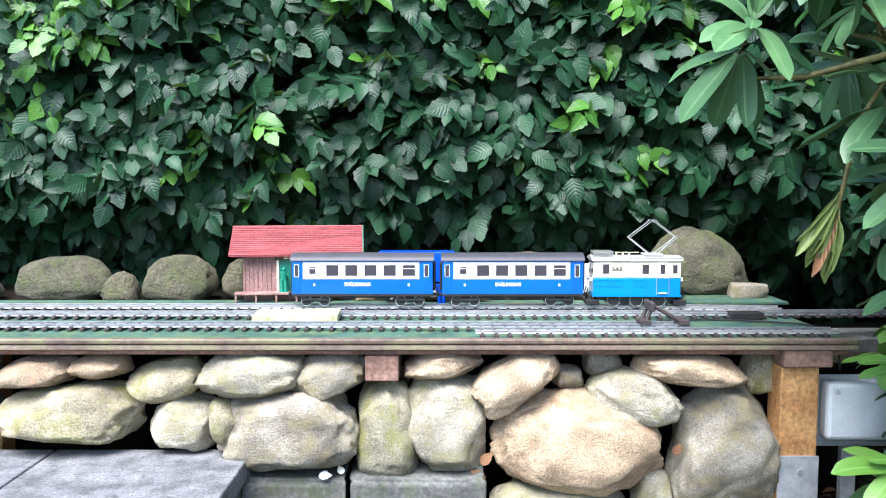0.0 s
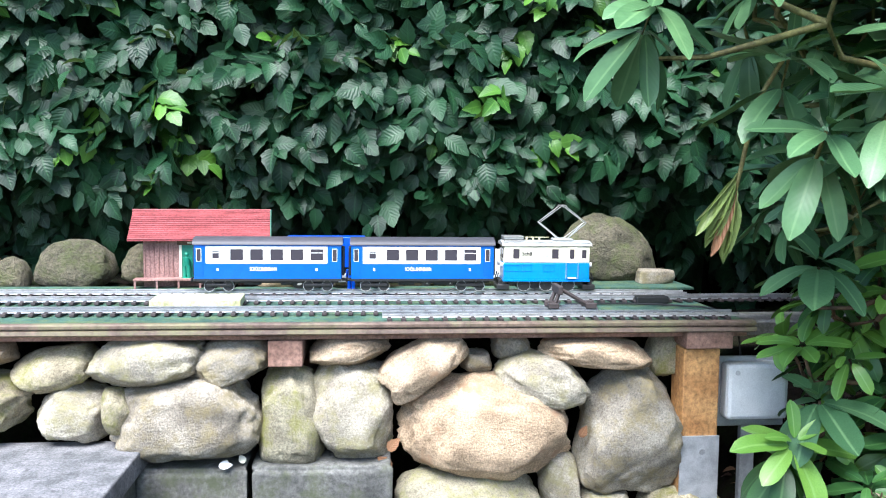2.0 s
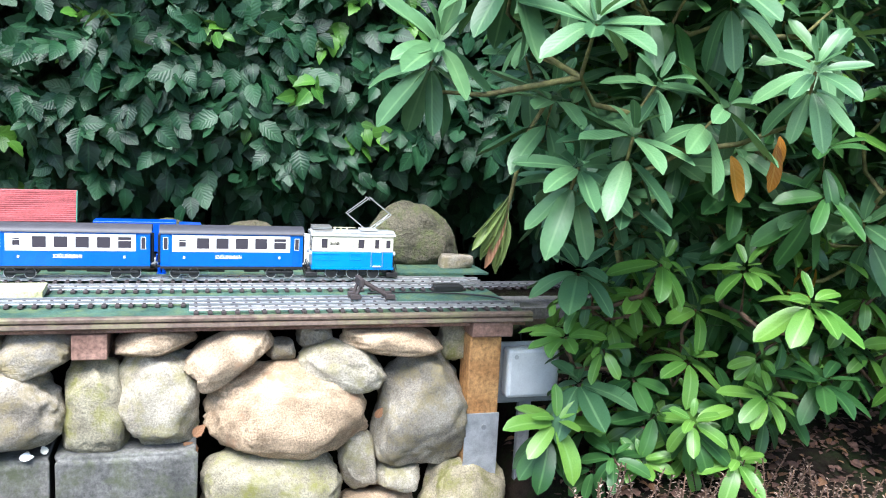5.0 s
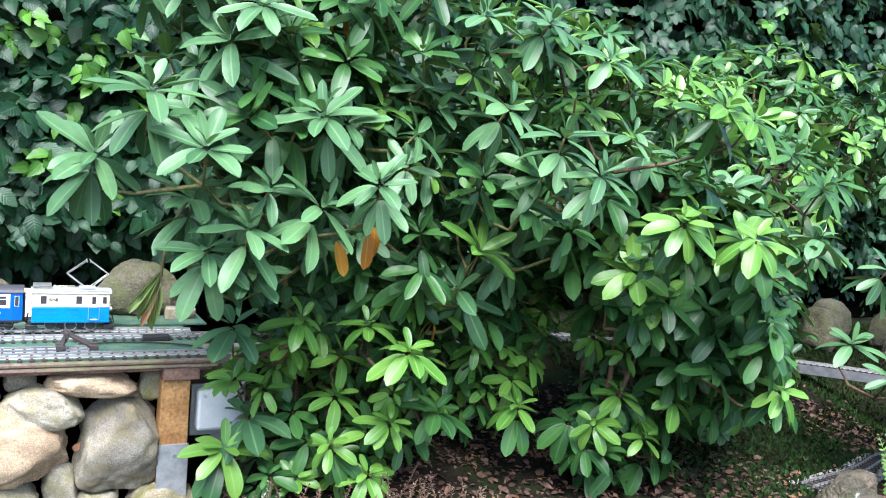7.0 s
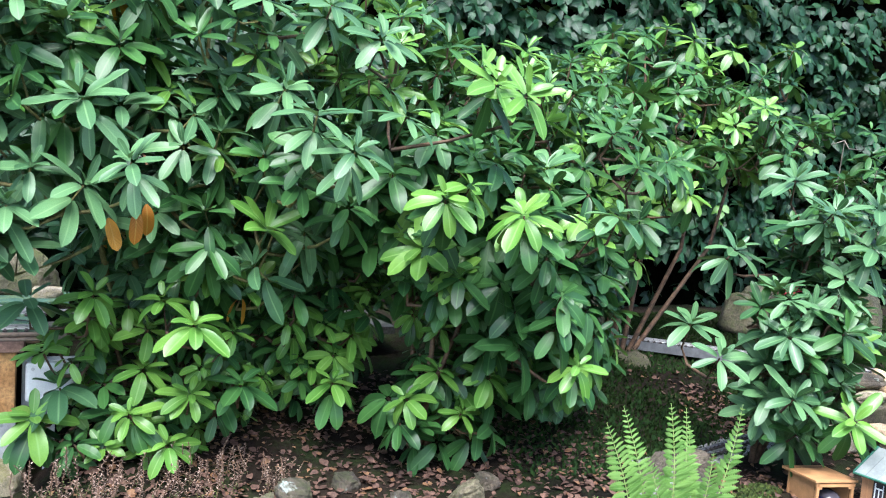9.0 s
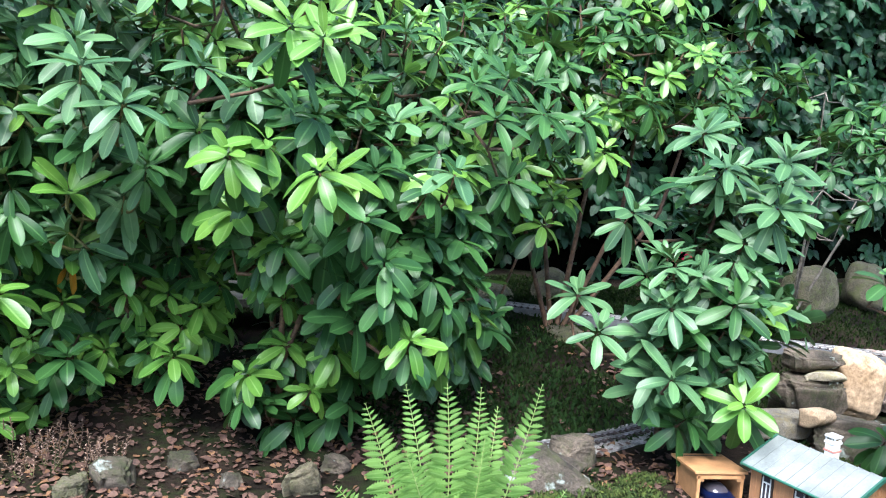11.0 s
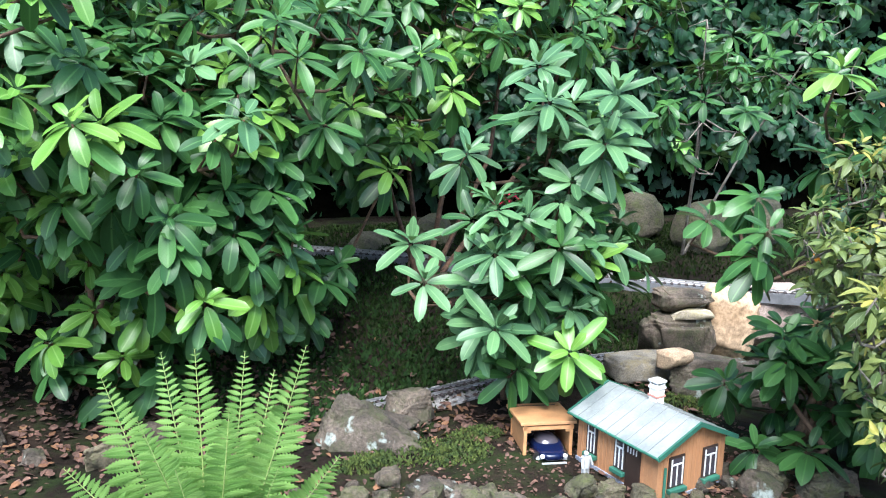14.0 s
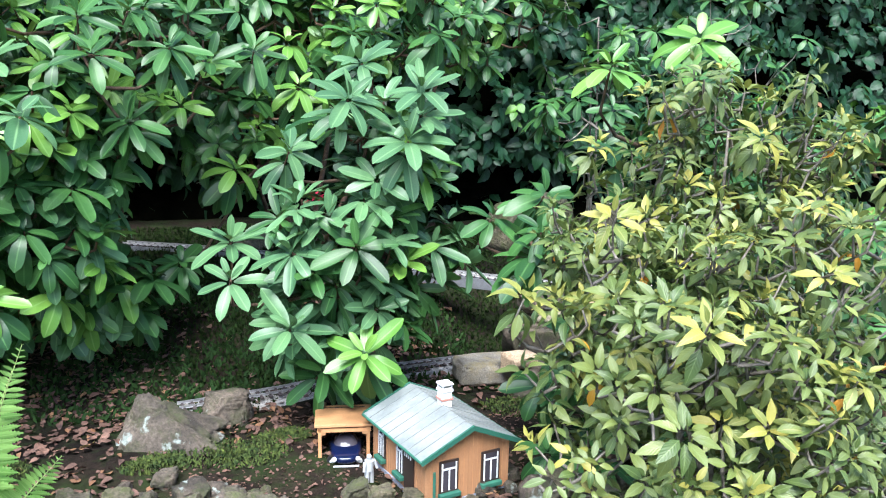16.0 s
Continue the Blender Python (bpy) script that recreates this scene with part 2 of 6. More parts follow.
M_FERN = leafy("fern_leaflet", (0.11, 0.24, 0.05), (0.22, 0.38, 0.1), (0.28, 0.44, 0.15), 0.5, 6.0, 0.2, 0.0, 0.25)
M_LIMP = leafy("limp_olive_leaf", (0.13, 0.19, 0.05), (0.22, 0.28, 0.09), (0.3, 0.33, 0.12), 0.5, 8.0, 0.2)
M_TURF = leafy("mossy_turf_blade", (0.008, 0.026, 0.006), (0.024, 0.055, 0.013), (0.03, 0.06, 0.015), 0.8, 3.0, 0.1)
M_LDRY = leafy("brown_withered_leaf", (0.18, 0.08, 0.04), (0.32, 0.17, 0.09), (0.3, 0.18, 0.1), 0.7, 7.0, 0.6)
M_FLOWER = plain("crimson_petal", (0.4, 0.01, 0.05), 0.5)
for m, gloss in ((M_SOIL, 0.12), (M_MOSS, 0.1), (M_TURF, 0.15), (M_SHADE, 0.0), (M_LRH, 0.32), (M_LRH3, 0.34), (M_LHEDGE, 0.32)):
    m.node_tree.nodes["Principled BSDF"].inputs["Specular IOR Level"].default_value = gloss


# ---- building helpers ----
def part(name, bm, material, parent=None, label=""):
    me = bpy.data.meshes.new(name)
    bm.normal_update()
    bm.to_mesh(me)
    bm.free()
    me.materials.append(material)
    ob = new(name, me)
    ob.parent = parent
    if label:
        tagged(ob, label)
    return ob


def thing(name, m, label, category, group="", kind=""):
    ob = new(name)
    ob.empty_display_size = 0.02
    ob.matrix_basis = m
    return tagged(ob, label, category, group, kind)


def box(bm, x0, x1, y0, y1, z0, z1, bevel=0.0, m=None):
    r = bmesh.ops.create_cube(bm, size=1.0)
    vs = r["verts"]
    for v in vs:
        v.co = Vector(((x0 + x1) / 2 + v.co.x * (x1 - x0), (y0 + y1) / 2 + v.co.y * (y1 - y0), (z0 + z1) / 2 + v.co.z * (z1 - z0)))
    if m is not None:
        bmesh.ops.transform(bm, matrix=m, verts=vs)
    if bevel:
        es = list({e for v in vs for e in v.link_edges})
        bmesh.ops.bevel(bm, geom=es, offset=bevel, segments=2, affect="EDGES", profile=0.5)
    return bm


def boxed(*a, **k):
    return box(bmesh.new(), *a, **k)


def rod(bm, a, b, r0, r1=None, sides=8):
    a, b = Vector(a), Vector(b)
    d = b - a
    r1 = r0 if r1 is None else r1
    q = Matrix.Translation((a + b) / 2) @ d.to_track_quat("Z", "Y").to_matrix().to_4x4()
    bmesh.ops.create_cone(bm, cap_ends=True, segments=sides, radius1=r0, radius2=r1, depth=d.length, matrix=q)
    return bm


def prism(outline, x0, x1, axis="X"):
    """An outline in (a, b) drawn out from x0 to x1; a, b are y, z for axis X and x, z for axis Y."""
    bm = bmesh.new()
    def at(s, a, b):
        return (s, a, b) if axis == "X" else (a, s, b)
    lo = [bm.verts.new(at(x0, a, b)) for a, b in outline]
    hi = [bm.verts.new(at(x1, a, b)) for a, b in outline]
    n = len(outline)
    bm.faces.new(lo)
    bm.faces.new(hi[::-1])
    for i in range(n):
        bm.faces.new((lo[i], hi[i], hi[(i + 1) % n], lo[(i + 1) % n])[::-1])
    bmesh.ops.recalc_face_normals(bm, faces=bm.faces)
    return bm


def smooth(ob, angle=40):
    ob.data.shade_smooth()
    ob.data.set_sharp_from_angle(angle=radians(angle))
    return ob


def rock_mesh(name, w, d, h, seed, cuts=7, rough=0.05, boxy=0.62, sub=4, taper=0.0, flat=0.7):
    """A weathered stone: a rounded block with a few flat breaks and a bumpy skin, filling w x d x h about its middle."""
    rnd = random.Random(seed)
    bm = bmesh.new()
    bmesh.ops.create_icosphere(bm, subdivisions=sub, radius=1.0)
    planes = []
    for _ in range(cuts):
        n = Vector((rnd.gauss(0, 1), rnd.gauss(0, 1), rnd.gauss(0, 1))).normalized()
        planes.append((n, rnd.uniform(flat, 0.97)))
    off = Vector((rnd.uniform(0, 50), rnd.uniform(0, 50), rnd.uniform(0, 50)))
    for v in bm.verts:
        p = Vector([math.copysign(abs(c) ** boxy, c) for c in v.co])
        p *= 0.75
        for n, k in planes:
            over = p.dot(n) - k
            if over > 0:
                p -= n * over * 0.9
        u = v.co.normalized()
        f = 1 + noise.noise(u * 1.1 + off) * 0.16 + noise.noise(u * 2.6 + off) * 0.5 * rough * 2
        f += noise.fractal(u * 6 + off, 0.7, 2.1, 5) * rough * 0.55
        f -= rough * 0.5 * max(0, noise.noise(u * 3.7 + off * 2)) ** 2 * 4
        q = p * f
        k = 1 - taper * (q.z + 0.7)
        v.co = Vector((q.x * k, q.y * k, q.z))
    ext = [(min(v.co[i] for v in bm.verts), max(v.co[i] for v in bm.verts)) for i in range(3)]
    for v in bm.verts:
        v.co = Vector([((v.co[i] - ext[i][0]) / (ext[i][1] - ext[i][0]) - 0.5) * (w, d, h)[i] for i in range(3)])
    me = bpy.data.meshes.new(name)
    bm.to_mesh(me)
    bm.free()
    me.shade_smooth()
    return me


def boulder_mesh(name, w, d, h, seed, square=2.6, lean=0.0, pinch=0.0):
    """A field-worn stone: an uneven rounded outline, a blunt face, soft breaks and a pitted skin."""
    rnd = random.Random(seed)
    bm = bmesh.new()
    bmesh.ops.create_icosphere(bm, subdivisions=5, radius=1.0)
    waves = [(k, rnd.uniform(0.3, 1.0) * 0.1 / k, rnd.uniform(0, 6.28)) for k in (2, 3, 4, 5, 7)]
    breaks = [(Vector((rnd.gauss(0, 1), -abs(rnd.gauss(0.4, 0.6)), rnd.gauss(0, 1))).normalized(), rnd.uniform(0.84, 1.0)) for _ in range(8)]
    off = Vector((rnd.uniform(0, 50), rnd.uniform(0, 50), rnd.uniform(0, 50)))
    for v in bm.verts:
        u = v.co.copy()
        th = math.atan2(u.z, u.x)
        r = (abs(math.cos(th)) ** square + abs(math.sin(th)) ** square) ** (-1 / square)
        r *= 1 + sum(a * math.cos(k * th + f) for k, a, f in waves)
        rho = math.hypot(u.x, u.z) ** 0.5 * r
        p = Vector((rho * math.cos(th), math.copysign(abs(u.y) ** 0.9, u.y), rho * math.sin(th)))
        for n, k in breaks:
            over = p.dot(n) - k
            if over > 0:
                p -= n * over * 0.85
        f = 1 + 0.05 * noise.noise(p * 1.6 + off) + 0.06 * noise.fractal(p * 3.5 + off, 0.75, 2.1, 6)
        f -= 0.05 * max(0.0, noise.noise(p * 4.5 + off * 2) - 0.15)
        p *= f
        v.co = Vector((p.x * (1 - pinch * p.z) + lean * p.z, p.y, p.z))
    ext = [(min(v.co[i] for v in bm.verts), max(v.co[i] for v in bm.verts)) for i in range(3)]
    for v in bm.verts:
        v.co = Vector([((v.co[i] - ext[i][0]) / (ext[i][1] - ext[i][0]) - 0.5) * (w, d, h)[i] for i in range(3)])
    me = bpy.data.meshes.new(name)
    bm.to_mesh(me)
    bm.free()
    me.shade_smooth()
    return me


def rock(name, x, y, z, w, d, h, turn, seed, material, label, category="stone", group="", lie=0.0, **k):
    """A stone with its middle at x, y, z; lie turns it in the plane of the wall, turn about the upright."""
    me = rock_mesh(name, w, d, h, seed, **k)
    me.materials.append(material)
    ob = new(name, me)
    ob.matrix_world = pose(x, y, z, 0, lie, turn)
    return tagged(ob, label, category, group)


def soft_grid(name, xs, ys, height, material):
    vs = [(x, y, height(x, y)) for y in ys for x in xs]
    n = len(xs)
    fs = [(j * n + i, j * n + i + 1, (j + 1) * n + i + 1, (j + 1) * n + i) for j in range(len(ys) - 1) for i in range(n - 1)]
    me = bpy.data.meshes.new(name)
    me.from_pydata(vs, [], fs)
    me.materials.append(material)
    me.shade_smooth()
    return new(name, me)


def ease(a, b, v):
    s = min(1.0, max(0.0, (v - a) / (b - a)))
    return s * s * (3 - 2 * s)


# ---- leaves ----
def leaf_form(width, curve, fold, n, outline, ragged=0.0, wave=0.0):
    """One leaf of length 1 along y: points, faces and UVs. outline gives the half width along it."""
    vs, uvs = [], []
    for i in range(n + 1):
        v = i / n
        w = width * outline(v)
        if ragged and 0 < i < n:
            w *= 1 + ragged * (1 if i % 2 else -1)
        z = -curve * v * v + wave * math.sin(v * 7)
        for s in (-1, 0, 1):
            vs.append((s * w, v * (1 - 0.25 * curve * v), z + abs(s) * w * fold + s * wave * 0.6 * math.cos(v * 9)))
            uvs.append((0.5 + 0.5 * s, v))
    fs = []
    for i in range(n):
        a = i * 3
        fs += [(a, a + 1, a + 4, a + 3), (a + 1, a + 2, a + 5, a + 4)]
    return np.array(vs), np.array(fs), np.array(uvs)


def long_oval(v):
    if v < 0.1:
        return 0.17 + 1.4 * v
    u = (v - 0.6) / (0.4 if v > 0.6 else 0.6)
    return max(0.1, (1 - abs(u) ** 2.5) ** 0.6)


def egg_point(v):
    return max(0.03, math.sin(math.pi * v ** 0.75) ** 0.85)


def lance(v):
    return max(0.03, math.sin(math.pi * v ** 0.85) ** 0.9)


RH_FORMS = [leaf_form(0.195, c, f, 9, long_oval, 0.0, w) for c, f, w in ((0.15, 0.25, 0.0), (0.4, 0.12, 0.01), (0.05, 0.4, 0.012), (0.28, 0.3, -0.01))]
HEDGE_FORMS = [leaf_form(0.32, c, f, 8, egg_point, 0.085, w) for c, f, w in ((0.2, 0.15, 0.01), (0.4, 0.3, 0.0), (0.1, -0.1, 0.02), (0.3, 0.45, -0.01))]
RH_LONG = [leaf_form(0.158, c, f, 9, long_oval, 0.0, w) for c, f, w in ((0.1, 0.3, 0.0), (0.3, 0.2, 0.01), (0.02, 0.45, 0.012), (0.2, 0.3, -0.01))]
ROLLED = [leaf_form(0.075, c, 1.6, 8, long_oval, 0.0, 0.01) for c in (0.1, -0.1, 0.25)]
BLADE = [leaf_form(0.2, 0.3, 0.3, 2, lance)]
AZ_FORMS = [leaf_form(0.19, c, f, 4, lance, 0.0, w) for c, f, w in ((0.3, 0.3, 0.02), (0.6, 0.5, 0.0), (0.1, 0.2, -0.02))]


def leaf_frame(place, way, up, size):
    """Where a leaf lies: its base, the way it points, the side that faces up, its length."""
    y = Vector(way).normalized()
    x = y.cross(Vector(up))
    if x.length < 1e-4:
        x = y.orthogonal()
    x.normalize()
    z = x.cross(y)
    return np.array(((x.x * size, y.x * size, z.x * size, place[0]), (x.y * size, y.y * size, z.y * size, place[1]), (x.z * size, y.z * size, z.z * size, place[2])))


def leaf_mass(name, leaves, forms, materials, parent=None, kind="stuff", label=""):
    """Many leaves in one mesh. leaves: (3x4 matrix, material index)."""
    n = len(leaves)
    mats = np.array([l[0] for l in leaves])
    which = np.array([i % len(forms) for i in range(n)])
    V, F, U, MI = [], [], [], []
    base = 0
    slot = np.array([l[1] for l in leaves])
    for k, (vs, fs, uvs) in enumerate(forms):
        sel = np.nonzero(which == k)[0]
        if not len(sel):
            continue
        A = mats[sel]
        P = np.einsum("nij,vj->nvi", A[:, :, :3], vs) + A[:, None, :, 3]
        V.append(P.reshape(-1, 3))
        F.append((fs[None] + (np.arange(len(sel)) * len(vs))[:, None, None] + base).reshape(-1, 4))
        U.append(np.tile(uvs[fs.reshape(-1)], (len(sel), 1)))
        MI.append(np.repeat(slot[sel], len(fs)))
        base += len(sel) * len(vs)
    V, F, U, MI = np.concatenate(V), np.concatenate(F), np.concatenate(U), np.concatenate(MI)
    me = bpy.data.meshes.new(name)
    me.from_pydata(V.tolist(), [], F.tolist())
    me.uv_layers.new(name="UVMap").data.foreach_set("uv", U.reshape(-1).astype(np.float32))
    me.polygons.foreach_set("material_index", MI.astype(np.int32))
    for m in materials:
        me.materials.append(m)
    me.shade_smooth()
    ob = new(name, me)
    ob.parent = parent
    if parent:
        ob.matrix_parent_inverse = parent.matrix_basis.inverted()
    return tagged(ob, label, kind=kind)


LEAF_MESH = {}


def leaf_piece(form, forms_id, forms, material, a, parent):
    """A single leaf as an object of its own, on shared mesh data."""
    key = (forms_id, form, material.name)
    if key not in LEAF_MESH:
        vs, fs, uvs = forms[form]
        me = bpy.data.meshes.new("leaf")
        me.from_pydata(vs.tolist(), [], fs.tolist())
        me.uv_layers.new(name="UVMap").data.foreach_set("uv", uvs[fs.reshape(-1)].reshape(-1).astype(np.float32))
        me.materials.append(material)
        me.shade_smooth()
        LEAF_MESH[key] = me
    ob = new("leaf", LEAF_MESH[key])
    ob.parent = parent
    ob.matrix_basis = parent.matrix_basis.inverted() @ Matrix([list(a[0]), list(a[1]), list(a[2]), [0, 0, 0, 1]])
    return ob


def whorl(rnd, c, axis, size, count, lift, slot):
    """Leaves in a rosette round the tip of a shoot. lift: degrees above the rosette's plane."""
    c, axis = Vector(c), Vector(axis).normalized()
    e1 = axis.orthogonal().normalized()
    e2 = axis.cross(e1)
    out = []
    ph = rnd.uniform(0, 6.28)
    for i in range(count):
        f = ph + 6.283 * i / count + rnd.gauss(0, 0.14)
        el = radians(lift + rnd.gauss(0, 12))
        d = (e1 * math.cos(f) + e2 * math.sin(f)) * math.cos(el) + axis * math.sin(el)
        d.z -= 0.12
        out.append((leaf_frame(c + d * 0.012, d, axis * math.cos(el) - (e1 * math.cos(f) + e2 * math.sin(f)) * math.sin(el), size * rnd.uniform(0.8, 1.12)), slot))
    return out


def tubes(name, runs, material, parent, sides=5):
    """Tapered limbs in one mesh. runs: lists of (point, radius)."""
    V, F = [], []
    for run in runs:
        b0 = len(V)
        for i, (p, r) in enumerate(run):
            p = Vector(p)
            a = Vector(run[max(0, i - 1)][0])
            b = Vector(run[min(len(run) - 1, i + 1)][0])
            d = (b - a).normalized()
            e1 = d.orthogonal().normalized()
            e2 = d.cross(e1)
            for k in range(sides):
                f = 6.2832 * k / sides
                V.append(p + (e1 * math.cos(f) + e2 * math.sin(f)) * r)
        for i in range(len(run) - 1):
            for k in range(sides):
                a, b = b0 + i * sides + k, b0 + i * sides + (k + 1) % sides
                F.append((a, b, b + sides, a + sides))
    me = bpy.data.meshes.new(name)
    me.from_pydata([tuple(v) for v in V], [], F)
    me.materials.append(material)
    me.shade_smooth()
    ob = new(name, me)
    ob.parent = parent
    if parent:
        ob.matrix_parent_inverse = parent.matrix_basis.inverted()
    return ob


# ---- ground, deck, hedge ----
DECK = 0.60


def ground_height(x, y):
    right = ease(1.0, 1.3, x)
    left = ease(2.5, 2.6, y) * 0.3 + ease(2.7, 2.85, y) * 0.285
    far = ease(4.2, 4.9, x)
    bank = 0.12 + 0.05 * ease(2.4, 3.2, x) - 0.07 * far + 0.3 * ease(1.35 + 0.55 * far, 2.7, y) - 0.12 * ease(0.4, -0.6, y)
    z = left * (1 - right) + bank * right
    z += 0.012 * noise.noise(Vector((x * 3, y * 3, 0))) + 0.008 * noise.noise(Vector((x * 9, y * 9, 2)))
    return z * ease(-9, -4, x) * ease(12, 8, x)


def steps(a, b, d):
    return [a + (b - a) * i / round((b - a) / d) for i in range(round((b - a) / d) + 1)]


gx = [-400, -60, -12, -6] + steps(-3, 8, 0.06) + [10, 14, 60, 400]
gy = [-400, -60, -12, -5] + steps(-2.5, 4, 0.06) + [6, 12, 60, 400]
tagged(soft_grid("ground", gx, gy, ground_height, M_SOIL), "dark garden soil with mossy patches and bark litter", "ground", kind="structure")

# the hedge
hedge = thing("hedge", pose(2.0, 3.3, 0.4), "tall dense hornbeam hedge with dark green leaves and young shoots", "hedge")
rnd = random.Random(11)
HX0, HX1, HZ1 = -3.2, 12.0, 3.8


def hedge_front(x, z):
    """How far the hedge's face stands, wavy like clipped foliage."""
    right = ease(1.8, 3.2, x) * 0.35
    nook = 0.16 * ease(1.0, 0.86, z) * ease(-0.95, -0.75, x) * ease(0.45, 0.25, x) + 0.1 * ease(0.95, 0.8, z) * ease(0.55, 0.7, x) * ease(1.3, 1.15, x)
    return 3.0 + right + nook + 0.1 * noise.noise(Vector((x * 1.7, z * 2.1, 4))) + 0.05 * noise.noise(Vector((x * 5, z * 5, 9))) + 0.26 * ease(1.15, 0.62, z)


hl, pieces = [], []


def spray(x, z, deep, count, young):
    """A twig of the hedge that reaches out, with alternate leaves along its two sides."""
    side = rnd.choice((-1, 1))
    out = Vector((side * rnd.uniform(0.2, 1.0), -rnd.uniform(0.15, 0.6), rnd.gauss(-0.25, 0.4))).normalized()
    face = Vector((rnd.gauss(0, 0.35), -0.85, 0.7 + rnd.gauss(0, 0.4)))
    face = (face - out * face.dot(out)).normalized()
    across = out.cross(face)
    start = Vector((x, hedge_front(x, z) + deep, z))
    reach = 0.026 * count
    for k in range(count):
        v = (k + 0.5) / count
        p = start + out * reach * v + Vector((0, 0, -0.05 * v * v))
        way = out * 0.75 + across * (1 if k % 2 else -1) * 0.85 + Vector((rnd.gauss(0, 0.2), rnd.gauss(0, 0.2), -0.35 + rnd.gauss(0, 0.2)))
        if k == count - 1:
            way = out + Vector((0, 0, -0.3))
        up = face + Vector((rnd.gauss(0, 0.3), rnd.gauss(0, 0.25), rnd.gauss(0, 0.3)))
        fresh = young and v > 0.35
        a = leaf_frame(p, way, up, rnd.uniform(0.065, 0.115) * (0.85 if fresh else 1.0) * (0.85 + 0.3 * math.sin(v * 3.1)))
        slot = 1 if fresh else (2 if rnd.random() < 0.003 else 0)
        if slot == 2:
            a[:, 0] *= 0.45
        if deep < 0.05 and len(pieces) < 300 and -1.4 < x < 1.3 and z < 1.7 and rnd.random() < 0.3:
            pieces.append((a, slot))
        else:
            hl.append((a, slot))


for i in range(9100):
    x, z = rnd.uniform(HX0, HX1) if i < 5000 else rnd.uniform(2.4, 10.5), 0.42 + (HZ1 - 0.42) * rnd.random()
    thick = i >= 7000
    if thick:
        x, z = rnd.uniform(-2.1, 2.6), rnd.uniform(0.62, 2.0)
    if x < -2.2 and rnd.random() < 0.6 or z > 2.0 and x < 3 and rnd.random() < 0.7 or x > 7 and rnd.random() < 0.5 or z > 2.7 and rnd.random() < 0.4:
        continue
    if z < 0.62 and x < 1.6:
        continue
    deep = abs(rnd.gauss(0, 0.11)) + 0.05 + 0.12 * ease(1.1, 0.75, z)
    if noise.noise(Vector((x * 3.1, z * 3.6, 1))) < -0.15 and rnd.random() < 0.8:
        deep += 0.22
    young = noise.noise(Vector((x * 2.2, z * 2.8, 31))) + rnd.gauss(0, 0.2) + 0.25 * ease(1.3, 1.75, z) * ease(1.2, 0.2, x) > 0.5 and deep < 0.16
    spray(x, z, deep, rnd.randint(5, 8), young)
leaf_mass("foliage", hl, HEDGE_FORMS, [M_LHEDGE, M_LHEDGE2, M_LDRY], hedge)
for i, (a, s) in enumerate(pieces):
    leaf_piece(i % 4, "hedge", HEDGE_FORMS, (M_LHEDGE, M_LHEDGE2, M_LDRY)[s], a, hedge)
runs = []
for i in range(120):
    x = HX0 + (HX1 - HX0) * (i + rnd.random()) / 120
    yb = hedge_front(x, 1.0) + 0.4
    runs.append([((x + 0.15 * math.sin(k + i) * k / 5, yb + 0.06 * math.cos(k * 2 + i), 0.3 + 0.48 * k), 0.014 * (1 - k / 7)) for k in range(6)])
# stems get the same shade colour, so they sink into the dark
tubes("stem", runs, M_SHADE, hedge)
# plain sheet behind the leaves, blackened to stand for the hedge's unlit depth
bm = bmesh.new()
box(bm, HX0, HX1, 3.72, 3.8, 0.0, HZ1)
core = part("core", bm, M_SHADE, hedge, "near-black backing sheet for the shade deep in the hedge")
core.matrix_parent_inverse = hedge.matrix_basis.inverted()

# the railway deck
deck = thing("railway_deck", pose(-0.9, 2.08, 0.0), "raised railway deck with green matting and brown edging", "deck", kind="structure")


def on_deck(ob):
    ob.matrix_parent_inverse = deck.matrix_basis.inverted()
    return ob


on_deck(part("matting", boxed(-3.0, 1.05, 2.088, 2.82, 0.588, DECK), M_MAT, deck, "worn green artificial matting"))
on_deck(part("board", boxed(-3.0, 1.05, 2.1, 2.82, 0.56, 0.585), M_TIMBER, deck))
edge = [(2.09, 0.606), (2.074, 0.606), (2.068, 0.602), (2.068, 0.595), (2.078, 0.593), (2.078, 0.591), (2.066, 0.589), (2.064, 0.58), (2.07, 0.576), (2.09, 0.576)]
on_deck(part("edging", prism(edge, -3.0, 1.06), M_FASCIA, deck, "brown ribbed plastic edging with algae"))

# supports of the deck
beam_a = thing("beam_end", pose(-0.158, 2.1, 0.5), "weathered end of a timber cross beam", "beam", "deck beams")
part("timber", boxed(-0.043, 0.043, -0.02, 0.7, -0.006, 0.06, 0.003), M_TIMBER, beam_a)
beam_b = thing("beam_end", pose(0.938, 2.09, 0.53), "reddish weathered timber block under the deck", "beam", "deck beams")
part("timber", boxed(-0.063, 0.062, -0.02, 0.7, 0.002, 0.05, 0.003), M_TIMBER, beam_b)
post_a = thing("post", pose(-0.135, 2.29, 0.0), "pale timber post under the deck", "post", "deck posts")
part("timber", boxed(-0.032, 0.04, 0, 0.07, -0.05, 0.49, 0.003), M_TIMBER, post_a)
post_b = thing("post", pose(0.924, 2.08, 0.0), "orange-brown timber post in a galvanised steel shoe", "post", "deck posts")
part("timber", boxed(-0.05, 0.048, 0.004, 0.09, 0.1, 0.529, 0.003), M_POST, post_b)
bm = boxed(-0.054, 0.052, -0.002, 0.003, -0.1, 0.297, 0.001)
shoe = part("post_shoe", bm, M_ZINC, post_b, "galvanised steel post shoe")
bm = bmesh.new()
rod(bm, (0.005, -0.006, 0.255), (0.005, 0, 0.255), 0.008)
part("bolt", bm, M_ZINC, shoe)
